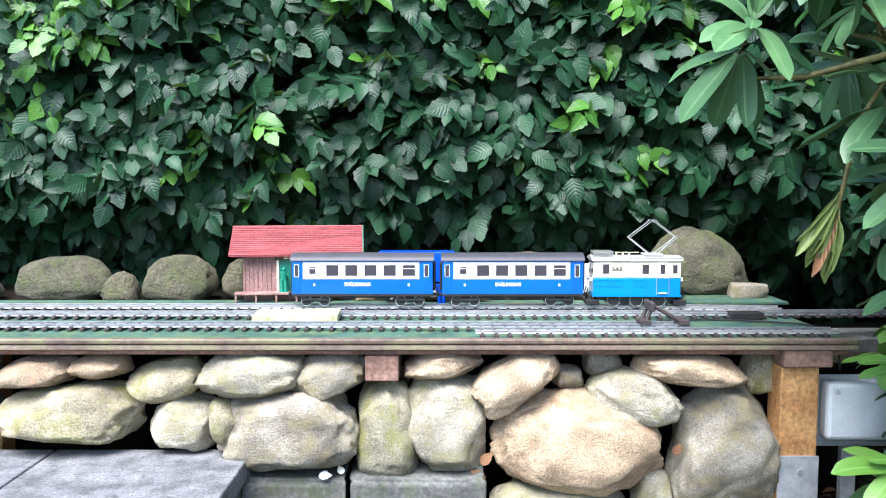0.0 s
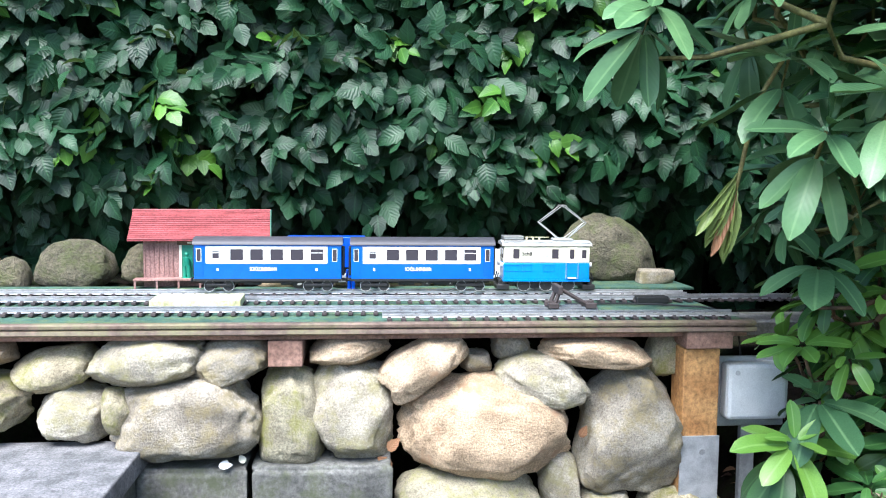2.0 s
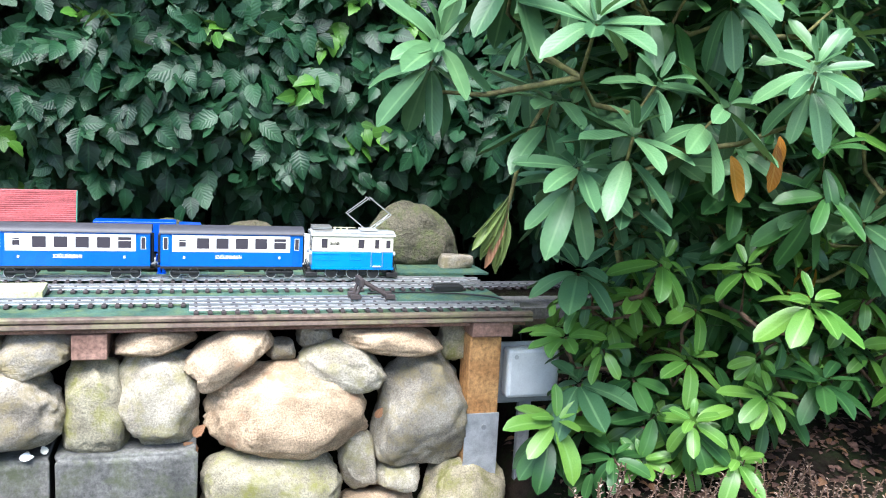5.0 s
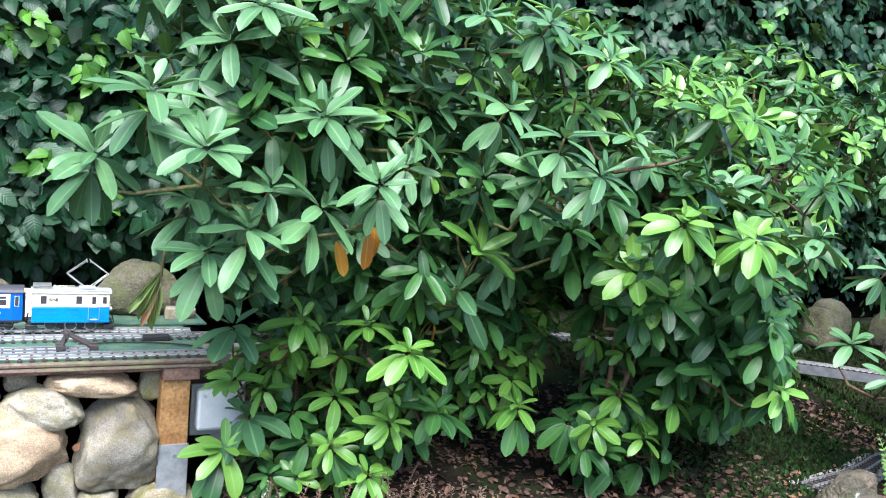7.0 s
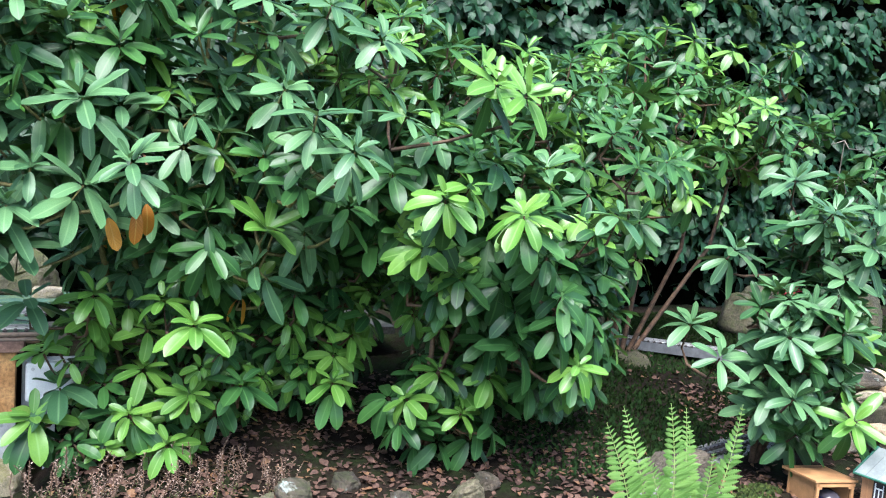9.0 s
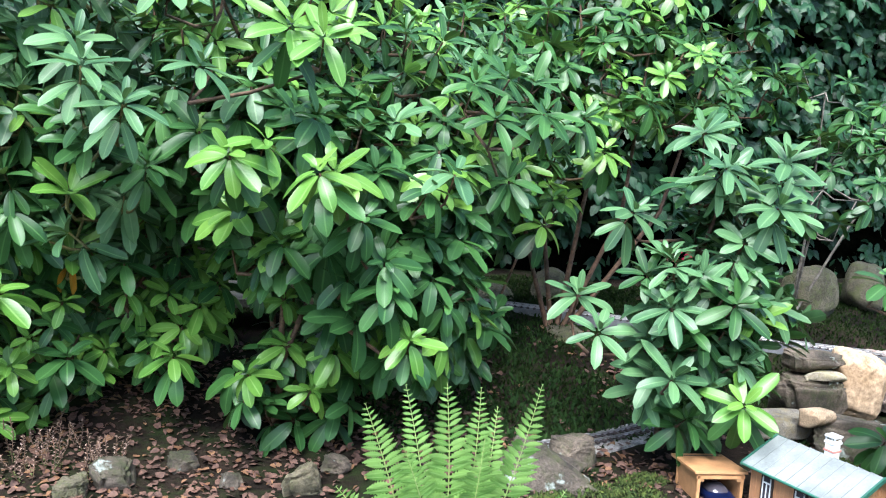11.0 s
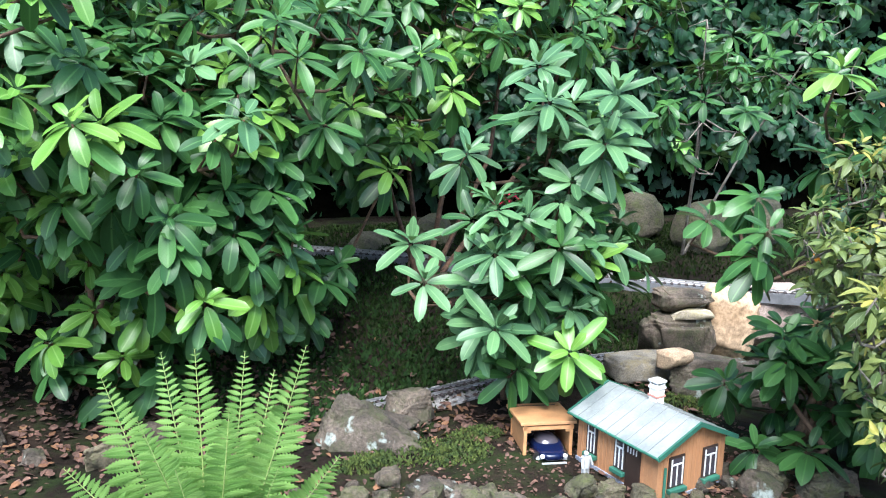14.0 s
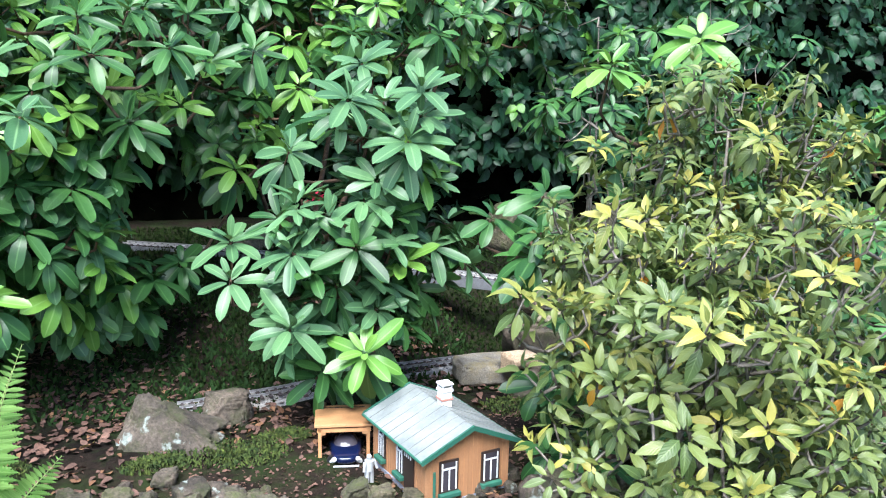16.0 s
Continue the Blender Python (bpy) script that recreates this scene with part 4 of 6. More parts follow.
def track(pts, label, pitch=0.034, sleepers=True):
    pts = bend(pts)
    length = sum((b - a).length for a, b in zip(pts, pts[1:]))
    ob = thing("track", pose(*pts[0]), label, "track", "garden railway tracks")
    back = ob.matrix_basis.inverted()
    for s in (-1, 1):
        bm = bmesh.new()
        prev = None
        n = max(2, int(length / 0.05))
        for i in range(n + 1):
            p, d = along(pts, min(length * 0.9999, length * i / n))
            side = d.cross(UP).normalized()
            c = p + side * 0.0235 * s
            prof = ((-0.0035, 0.007), (-0.0035, 0.0085), (-0.0011, 0.0095), (-0.0011, 0.0135), (-0.002, 0.014), (-0.002, 0.0168), (0.002, 0.0168), (0.002, 0.014), (0.0011, 0.0135), (0.0011, 0.0095), (0.0035, 0.0085), (0.0035, 0.007))
            ring = [bm.verts.new(back @ (c + side * a + UP * b)) for a, b in prof]
            if prev:
                for k in range(len(prof)):
                    bm.faces.new((prev[k], prev[(k + 1) % 12], ring[(k + 1) % 12], ring[k]))
            prev = ring
        bmesh.ops.recalc_face_normals(bm, faces=bm.faces)
        part("rail", bm, M_RAIL, ob, "bright metal rail")
    if "tie" not in SLEEPER_ME:
        bm = bmesh.new()
        box(bm, -0.0065, 0.0065, -0.043, 0.043, 0.0, 0.008, 0.0015)
        for s in (-1, 1):
            box(bm, -0.004, 0.004, 0.0235 * s - 0.008, 0.0235 * s + 0.008, 0.0075, 0.0105)
        me = bpy.data.meshes.new("sleeper")
        bm.to_mesh(me)
        bm.free()
        me.materials.append(M_SLEEPER)
        SLEEPER_ME["tie"] = me
    for i in range(int(length / pitch)):
        p, d = along(pts, (i + 0.5) * pitch)
        t = new("sleeper", SLEEPER_ME["tie"])
        t.parent = ob
        t.matrix_basis = back @ Matrix.Translation(p) @ d.to_track_quat("X", "Z").to_matrix().to_4x4()
    return ob


Z0 = DECK + 0.002
track([(0.085, 2.152, Z0), (0.5, 2.152, Z0), (1.04, 2.152, Z0)], "front siding of bright rails on dark sleepers", 0.036)
track([(-2.6, 2.248, Z0), (-0.5, 2.248, Z0), (0.68, 2.248, Z0)], "siding of worn rails ending at a buffer stop")
track([(-2.6, 2.44, Z0), (-1, 2.44, Z0), (0.6, 2.45, Z0), (1.05, 2.46, Z0), (1.9, 2.58, 0.585), (2.6, 2.75, 0.54)], "main line of worn rails on dark sleepers")
track([(-2.6, 2.592, Z0), (-1, 2.592, Z0), (0.4, 2.588, Z0), (0.8, 2.56, Z0 + 0.001), (1.05, 2.53, Z0 + 0.002)], "passing track under the blue train")
tagged(part("track_bed", boxed(1.06, 2.62, 2.42, 2.62, 0.5, 0.538), M_CONCRETE), "grey bed board under the railway behind the shrubs", "track bed", kind="structure")

# buffer stop on the siding
buf = thing("buffer_stop", pose(0.6, 2.248, Z0 + 0.0168), "dark plastic buffer stop at the end of a siding", "buffer stop")
for s in (-1, 1):
    bm = bmesh.new()
    rod(bm, (-0.045, 0.0235 * s, 0.002), (-0.025, 0.0235 * s, 0.05), 0.006, 0.005)
    rod(bm, (0.06, 0.0235 * s, 0.002), (-0.025, 0.0235 * s, 0.05), 0.006, 0.005)
    box(bm, 0.045, 0.075, 0.0235 * s - 0.008, 0.0235 * s + 0.008, -0.003, 0.012, 0.002)
    box(bm, -0.06, -0.03, 0.0235 * s - 0.008, 0.0235 * s + 0.008, -0.003, 0.012, 0.002)
    part("frame", bm, M_SLEEPER, buf)
part("beam", boxed(-0.036, -0.022, -0.04, 0.04, 0.036, 0.06, 0.003), M_SLEEPER, buf)
# board lying across the tracks, switch box
brd = part("wooden_board", boxed(-0.12, 0.12, -0.065, 0.065, 0, 0.022, 0.002), M_BOARD)
brd.matrix_world = pose(-0.42, 2.345, Z0 + 0.009, 0, 0, 3)
tagged(brd, "pale mossy board lying between the tracks", "board")
sw = part("switch_motor", boxed(-0.05, 0.05, -0.02, 0.02, 0, 0.022, 0.004), M_BLACK)
sw.matrix_world = pose(0.9, 2.42, DECK)
tagged(sw, "black plastic point motor beside the track", "point motor")
# cable on the deck
bm = bmesh.new()
cab = bend([(0.62, 2.36, 0.606), (0.8, 2.37, 0.606), (0.95, 2.33, 0.606), (1.03, 2.25, 0.606), (1.07, 2.2, 0.57), (1.09, 2.19, 0.35)])
for a, b in zip(cab, cab[1:]):
    rod(bm, a, b, 0.003, sides=6)
tagged(part("cable", bm, M_BLACK), "black cable lying on the deck", "cable")


# ---- the train ----
def text_part(words, size, material, parent, m, name="lettering", label=""):
    cu = bpy.data.curves.new(name, "FONT")
    cu.body, cu.size, cu.extrude, cu.offset = words, size, 0.0003, 0.0004
    cu.align_x, cu.align_y = "CENTER", "CENTER"
    tmp = bpy.data.objects.new(name, cu)
    me = bpy.data.meshes.new_from_object(tmp)
    bpy.data.objects.remove(tmp)
    me.materials.append(material)
    ob = new(name, me)
    ob.parent = parent
    ob.matrix_basis = m
    return tagged(ob, label) if label else ob


def wheel(parent, x, r, y=0.024):
    c = r - 0.007
    for s in (-1, 1):
        bm = bmesh.new()
        rod(bm, (x, s * y, c), (x, s * (y + 0.006), c), r, sides=24)
        rod(bm, (x, s * (y + 0.006), c), (x, s * (y + 0.0075), c), r * 0.3, sides=12)
        w = part("wheel", bm, M_BLACK, parent)
        bm = bmesh.new()
        for k in range(24):
            a, b = 6.2832 * k / 24, 6.2832 * (k + 1) / 24
            rod(bm, (x + r * 0.93 * math.cos(a), s * (y + 0.0062), c + r * 0.93 * math.sin(a)), (x + r * 0.93 * math.cos(b), s * (y + 0.0062), c + r * 0.93 * math.sin(b)), 0.0008, sides=4)
        part("tyre", bm, M_GREY, w, "bright metal tyre")


def window(parent, x, z, w, h, y, frame_mat, side=-1, name="window"):
    """A framed pane on a side wall at y."""
    bm = bmesh.new()
    t = 0.0022
    y0, y1 = sorted((y, y + side * 0.0016))
    box(bm, x - w / 2 - t, x + w / 2 + t, y0, y1, z + h / 2, z + h / 2 + t)
    box(bm, x - w / 2 - t, x + w / 2 + t, y0, y1, z - h / 2 - t, z - h / 2)
    box(bm, x - w / 2 - t, x - w / 2, y0, y1, z - h / 2, z + h / 2)
    box(bm, x + w / 2, x + w / 2 + t, y0, y1, z - h / 2, z + h / 2)
    o = part(name, bm, frame_mat, parent)
    y0, y1 = sorted((y - side * 0.0004, y + side * 0.0005))
    part("pane", boxed(x - w / 2, x + w / 2, y0, y1, z - h / 2, z + h / 2), M_GLASS, o, "dark reflecting window pane")
    return o


def coach(m):
    ob = thing("railway_coach", m, "blue and white model railway coach with a grey roof", "coach", "train coaches")
    L, W = 0.44, 0.05
    part("body", boxed(-L / 2, L / 2, -W, W, 0.032, 0.138, 0.002), M_BLUE, ob)
    arc = [(W * 1.08 * math.cos(a), 0.137 + 0.022 * math.sin(a)) for a in [math.pi * k / 14 for k in range(15)]]
    smooth(part("roof", prism(arc, -L / 2 - 0.004, L / 2 + 0.004), M_DGREY, ob, "dark grey curved roof"), 50)
    for s in (-1, 1):
        y0, y1 = sorted((s * W, s * (W + 0.0008)))
        part("window_band", boxed(-0.185, 0.178, y0, y1, 0.08, 0.132), M_WHITE, ob, "white painted window band")
        for i, x in enumerate((-0.155, -0.093, -0.034, 0.026, 0.086, 0.146)):
            o = window(ob, x, 0.107, 0.02 if i == 0 else 0.038, 0.022 if i == 0 else 0.034, s * (W + 0.0008), M_WHITE, s)
            if i in (0, 5):
                part("transom", boxed(x - 0.019, x + 0.019, *sorted((s * W, s * (W + 0.0022))), 0.112, 0.114), M_WHITE, o)
        for x in (-0.205, 0.2):
            y0, y1 = sorted((s * W, s * (W + 0.001)))
            d = part("door", boxed(x - 0.013, x + 0.013, y0, y1, 0.04, 0.134, 0.0005), M_BLUE, ob)
            part("door_window", boxed(x - 0.006, x + 0.006, *sorted((s * W, s * (W + 0.0016))), 0.088, 0.124), M_GLASS, d)
            part("door_frame", boxed(x - 0.0075, x + 0.0075, *sorted((s * W, s * (W + 0.0013))), 0.0865, 0.1255), M_WHITE, d)
        for x in (-0.15, 0.145):
            part("number_plate", boxed(x - 0.003, x + 0.003, *sorted((s * W, s * (W + 0.0008))), 0.058, 0.066), M_CREAM, ob)
    text_part("SCHÖLLENENBAHN", 0.0155, M_CREAM, ob, pose(-0.015, -W - 0.0008, 0.063, 90, 0, 0) @ Matrix.Diagonal((0.58, 1, 1, 1)), label="cream painted lettering on the side")
    part("sill", boxed(-L / 2, L / 2, -W - 0.001, W + 0.001, 0.026, 0.0335), M_BLACK, ob)
    part("underframe", boxed(-0.21, 0.21, -0.03, 0.03, 0.018, 0.028, 0.002), M_BLACK, ob)
    for x in (-0.148, 0.148):
        b = part("bogie", boxed(x - 0.045, x + 0.045, -0.034, 0.034, 0.009, 0.021, 0.003), M_BLACK, ob)
        for s in (-1, 1):
            part("side_frame", boxed(x - 0.04, x + 0.04, *sorted((s * 0.041, s * 0.044)), 0.008, 0.018, 0.002), M_BLACK, b)
        for dx in (-0.028, 0.028):
            wheel(b, x + dx, 0.0175, 0.034)
    for s in (-1, 1):
        bm = bmesh.new()
        rod(bm, (s * L / 2, 0, 0.026), (s * (L / 2 + 0.016), 0, 0.026), 0.005)
        box(bm, *sorted((s * (L / 2 + 0.012), s * (L / 2 + 0.018))), -0.014, 0.014, 0.019, 0.033, 0.002)
        part("coupler", bm, M_BLACK, ob)
        bm = bmesh.new()
        box(bm, *sorted((s * L / 2, s * (L / 2 + 0.009))), -0.02, 0.02, 0.04, 0.13, 0.003)
        part("gangway", bm, M_BLACK, ob, "black folding gangway")
    for x in (-0.05, 0.06):
        part("equipment_box", boxed(x - 0.025, x + 0.025, -0.03, 0.03, 0.012, 0.026, 0.002), M_BLACK, ob)
    return ob


RAIL = Z0 + 0.0168 + 0.007
TX = 0.46
c1 = coach(pose(TX - 0.012 - 0.23 - 0.47, 2.592, RAIL))
copy_thing(c1, pose(TX - 0.012 - 0.23, 2.59, RAIL))

loco = thing("locomotive", pose(TX + 0.145, 2.582, RAIL, 0, 0, -2), "blue and cream electric model locomotive with a raised pantograph", "locomotive")
L, W = 0.135, 0.05
part("lower_body", boxed(-L, L, -W, W, 0.03, 0.084, 0.003), M_LBLUE, loco, "bright blue lower body")
part("upper_body", boxed(-L, L, -W, W, 0.084, 0.139, 0.003), M_CREAM, loco, "cream upper body")
arc = [(W * 1.1 * math.cos(a), 0.138 + 0.013 * math.sin(a)) for a in [math.pi * k / 14 for k in range(15)]]
smooth(part("roof", prism(arc, -L - 0.006, L + 0.006), M_GREY, loco, "grey roof"), 50)
part("sole_bar", boxed(-L - 0.002, L + 0.002, -W - 0.003, W + 0.003, 0.026, 0.032), M_LBLUE, loco)
for s in (-1, 1):
    for x, w, h in ((-0.096, 0.02, 0.03), (0.026, 0.021, 0.03), (0.078, 0.016, 0.032), (0.117, 0.014, 0.026)):
        window(loco, x, 0.112, w, h, s * (W + 0.0003), M_CREAM, s)
    part("vent", boxed(-0.014, 0.004, *sorted((s * W, s * (W + 0.001))), 0.101, 0.112), M_GREY, loco)
    for x, w in ((-0.108, 0.05), (-0.062, 0.03), (0.008, 0.035)):
        bm = bmesh.new()
        y = s * (W + 0.0006)
        for a, b in (((x - w / 2, y, 0.058), (x + w / 2, y, 0.058)), ((x + w / 2, y, 0.058), (x + w / 2, y, 0.077)), ((x + w / 2, y, 0.077), (x - w / 2, y, 0.077)), ((x - w / 2, y, 0.077), (x - w / 2, y, 0.058))):
            rod(bm, a, b, 0.0009, sides=5)
        part("hatch", bm, M_LBLUE, loco)
    d = part("door", boxed(0.064, 0.094, *sorted((s * W, s * (W + 0.0009))), 0.033, 0.135), M_LBLUE, loco)
    part("door_upper", boxed(0.064, 0.094, *sorted((s * W, s * (W + 0.0012))), 0.0845, 0.136), M_CREAM, d, "cream upper half of the cab door")
    window(d, 0.079, 0.112, 0.015, 0.03, s * (W + 0.0012), M_CREAM, s, "door_window")
    for x in (0.06, 0.098):
        bm = bmesh.new()
        rod(bm, (x, s * (W + 0.004), 0.035), (x, s * (W + 0.004), 0.09), 0.0011, sides=6)
        part("handrail", bm, M_SILVER, loco)
    part("step", boxed(0.066, 0.092, *sorted((s * W, s * (W + 0.008))), 0.036, 0.039), M_CREAM, loco)
for s in (-1, 1):
    for y in (-0.026, 0.026):
        bm = bmesh.new()
        box(bm, *sorted((s * L, s * (L + 0.0012))), y - 0.014, y + 0.014, 0.098, 0.13)
        part("front_window", bm, M_GLASS, loco)
        bm = bmesh.new()
        rod(bm, (s * L, y * 1.25, 0.077), (s * (L + 0.009), y * 1.25, 0.077), 0.007, 0.008, 14)
        part("headlight", bm, M_WHITE, loco, "round white headlight")
    part("buffer_beam", boxed(*sorted((s * L, s * (L + 0.014))), -0.03, 0.03, 0.012, 0.03, 0.003), M_BLACK, loco)
    part("plough", boxed(*sorted((s * (L - 0.02), s * (L + 0.02))), -0.045, 0.045, -0.002, 0.016, 0.003), M_BLACK, loco)
    bm = bmesh.new()
    rod(bm, (s * (L + 0.012), -0.02, 0.05), (s * (L + 0.02), -0.02, 0.02), 0.002)
    rod(bm, (s * (L + 0.012), 0.02, 0.05), (s * (L + 0.02), 0.02, 0.02), 0.002)
    part("hose", bm, M_BLACK, loco)
text_part("SchB", 0.016, M_BLACK, loco, pose(-0.062, -W - 0.0008, 0.112, 90, 0, 0), label="thin dark lettering on the cream side")
frm = part("chassis", boxed(-0.12, 0.12, -0.032, 0.032, 0.012, 0.03, 0.002), M_BLACK, loco)
for x in (-0.07, 0.0, 0.07):
    wheel(frm, x, 0.0215, 0.036)
for x in (-0.035, 0.035):
    bm = bmesh.new()
    rod(bm, (x, -0.035, 0.022), (x, -0.031, 0.022), 0.022, sides=18)
    part("motor_cover", bm, M_BLACK, frm)
for x in (-0.1, 0.09):
    for y in (-0.052, 0.052):
        bm = bmesh.new()
        rod(bm, (-L, y, 0.147), (L, y, 0.147), 0.0014, sides=6)
        part("roof_rail", bm, M_GREY, loco)
rs = part("resistor", boxed(-0.13, -0.075, -0.03, 0.03, 0.156, 0.162, 0.001), M_GREY, loco, "slatted grey resistor box on the roof")
for k in range(3):
    part("slat", boxed(-0.134, -0.071, -0.034, 0.034, 0.15 + 0.006 * k, 0.153 + 0.006 * k), M_SILVER, rs)
bm = bmesh.new()
for x in (-0.06, -0.04, -0.02):
    rod(bm, (x, -0.02, 0.15), (x, -0.02, 0.162), 0.003)
rod(bm, (-0.065, -0.02, 0.162), (0.01, -0.02, 0.162), 0.0012, sides=6)
part("insulator", bm, M_BOARD, loco)
pan = part("pantograph_base", boxed(0.025, 0.085, -0.028, 0.028, 0.152, 0.158, 0.002), M_GREY, loco, "silver diamond pantograph, raised")
PX = 0.055
for y in (-0.022, 0.022):
    for s in (-1, 1):
        bm = bmesh.new()
        rod(bm, (PX + s * 0.012, y, 0.158), (PX + s * 0.074, y * 0.8, 0.208), 0.0016, sides=6)
        rod(bm, (PX + s * 0.074, y * 0.8, 0.208), (PX + s * 0.006, y * 0.9, 0.26), 0.0014, sides=6)
        part("arm", bm, M_SILVER, pan)
for s in (-1, 1):
    bm = bmesh.new()
    rod(bm, (PX + s * 0.074, -0.02, 0.208), (PX + s * 0.074, 0.02, 0.208), 0.0014, sides=6)
    rod(bm, (PX + s * 0.012, -0.022, 0.158), (PX + s * 0.074, 0.018, 0.208), 0.001, sides=6)
    part("cross_brace", bm, M_SILVER, pan)
bm = bmesh.new()
for dx in (-0.006, 0.006):
    rod(bm, (PX + dx, -0.045, 0.257), (PX + dx, -0.03, 0.262), 0.0016, sides=6)
    rod(bm, (PX + dx, -0.03, 0.262), (PX + dx, 0.03, 0.262), 0.0018, sides=6)
    rod(bm, (PX + dx, 0.03, 0.262), (PX + dx, 0.045, 0.257), 0.0016, sides=6)
part("contact_shoe", bm, M_SILVER, pan)

# ---- goods shed ----
shed = thing("goods_shed", pose(-0.5, 2.83, DECK, 0, 0, 6), "red-brown boarded model goods shed with a red tiled roof", "shed")
X0, X1, Y0, Y1, EV, RG = -0.19, 0.19, 0.0, 0.19, 0.172, 0.25
gable = [(X0, 0.03), (X1, 0.03), (X1, EV), (X0, EV)]
wl = part("wall", prism([(Y0, 0.0), (Y1, 0.0), (Y1, EV - 0.01), ((Y0 + Y1) / 2, RG - 0.012), (Y0, EV - 0.01)], X0, X1), M_SHED, shed)
bm = bmesh.new()
for k in range(26):
    x = X0 + 0.004 + k * (X1 - X0 - 0.008) / 25
    if -0.085 < x < 0.03 or 0.085 < x < 0.125:
        continue
    part("batten", boxed(x - 0.002, x + 0.002, -0.0025, 0.0005, 0.03, EV - 0.012), M_SHED, wl)
bm.free()
ym, ov = (Y0 + Y1) / 2, 0.03
slope = math.atan2(RG - EV, ym - Y0 + ov)
for s in (-1, 1):
    ye = ym + s * (ym - Y0 + ov)
    pts = [(ye, EV - 0.012), (ym, RG), (ym, RG - 0.007), (ye, EV - 0.018)]
    rf = part("roof_slope", prism(pts, X0 - 0.045, X1 + 0.03), M_RED, shed, "red tiled roof slope")
    if s < 0:
        n = 15
        for k in range(n):
            a = k / n
            y = ye + (ym - ye) * a
            z = EV - 0.012 + (RG - EV + 0.012) * a
            part("tile_course", boxed(X0 - 0.045, X1 + 0.03, y - 0.0005, y + 0.008, z + 0.0002, z + 0.0016, m=Matrix.Translation((0, y, z)) @ Matrix.Rotation(slope, 4, "X") @ Matrix.Translation((0, -y, -z))), M_RED, rf)
bm = bmesh.new()
rod(bm, (X0 - 0.046, ym, RG), (X1 + 0.031, ym, RG), 0.0045, sides=10)
part("ridge", bm, M_RED, shed)
for s in (-1, 1):
    ye = ym + s * (ym - Y0 + ov)
    part("barge_board", prism([(ye, EV - 0.008), (ym, RG + 0.004), (ym, RG - 0.014), (ye, EV - 0.026)], X1 + 0.03, X1 + 0.034), M_DKGREEN, shed, "green barge board")
dr = part("door", boxed(-0.067, 0.022, -0.003, 0.002, 0.032, 0.138), M_GREEN, shed, "green double door")
part("door_leaf_edge", boxed(-0.0235, -0.0215, -0.004, 0.002, 0.032, 0.138), M_DKGREEN, dr)
for x in (-0.072, 0.026):
    part("door_post", boxed(x - 0.004, x + 0.004, -0.005, 0.001, 0.032, 0.14), M_CREAM, dr)
part("lintel", boxed(-0.082, 0.034, -0.006, 0.001, 0.139, 0.152), M_BARK, dr)
part("name_board", boxed(-0.05, -0.01, -0.0075, -0.006, 0.143, 0.148), M_CREAM, dr)
wd = part("window", boxed(0.09, 0.122, -0.003, 0.001, 0.075, 0.115), M_DKGREEN, shed, "small green barred window")
for z in (0.07, 0.118):
    part("sill", boxed(0.083, 0.129, -0.008, 0.001, z - 0.003, z + 0.005), M_CREAM, wd)
for x in (0.098, 0.106, 0.114):
    part("bar", boxed(x - 0.0008, x + 0.0008, -0.0045, -0.003, 0.075, 0.115), M_GREEN, wd)
dk = part("loading_platform", boxed(-0.215, 0.165, -0.055, 0.0, 0.026, 0.031), M_SHED, shed, "wooden loading platform")
for k in range(5):
    x = -0.21 + 0.068 * k
    part("platform_leg", boxed(x - 0.003, x + 0.003, -0.053, -0.047, 0, 0.026), M_SHED, dk)
part("side_door", boxed(0.192, 0.196, 0.02, 0.075, 0.01, 0.11, m=Matrix.Rotation(0, 4, "Z")), M_GREEN, shed, "green side door, open")


def figure(x, y, z, h, turn, label, material):
    """A toy figure as one plain rounded shape."""
    bm = bmesh.new()
    for a, b, r0, r1 in (((-0.1, 0, 0), (-0.07, 0, 0.48), 0.07, 0.085), ((0.1, 0, 0), (0.07, 0, 0.48), 0.07, 0.085), ((0, 0, 0.46), (0, 0, 0.8), 0.13, 0.15), ((0.17, 0, 0.78), (0.24, -0.08, 0.5), 0.05, 0.04), ((-0.17, 0, 0.78), (-0.26, -0.1, 0.52), 0.05, 0.04), ((0, 0, 0.8), (0, 0, 0.86), 0.06, 0.05)):
        rod(bm, Vector(a) * h, Vector(b) * h, r0 * h, r1 * h, 10)
    bmesh.ops.create_uvsphere(bm, u_segments=12, v_segments=8, radius=0.085 * h, matrix=Matrix.Translation((0, 0, 0.92 * h)))
    bmesh.ops.create_cone(bm, cap_ends=True, segments=16, radius1=0.2 * h, radius2=0.19 * h, depth=0.03 * h, matrix=Matrix.Translation((0, 0, 0.005 * h)))
    ob = smooth(part("toy_figure", bm, material), 60)
    ob.matrix_world = pose(x, y, z, 0, 0, turn)
    return tagged(ob, label, "figurine")


figure(-0.548, 2.805, DECK + 0.031, 0.085, 150, "small plain green toy figure on the loading platform", M_GREEN)
figure(-0.005, 2.745, DECK, 0.082, 160, "small plain blue toy figure beside the lorry", M_TRUCK)


# ---- toy vehicles behind the train ----
def road_wheel(parent, x, y, r, w=0.012):
    bm = bmesh.new()
    rod(bm, (x, y - w / 2, r), (x, y + w / 2, r), r, sides=20)
    t = part("wheel", bm, M_BLACK, parent)
    bm = bmesh.new()
    rod(bm, (x, y - w / 2 - 0.001, r), (x, y + w / 2 + 0.001, r), r * 0.55, sides=14)
    part("rim", bm, M_GREY, t, "grey wheel rim")


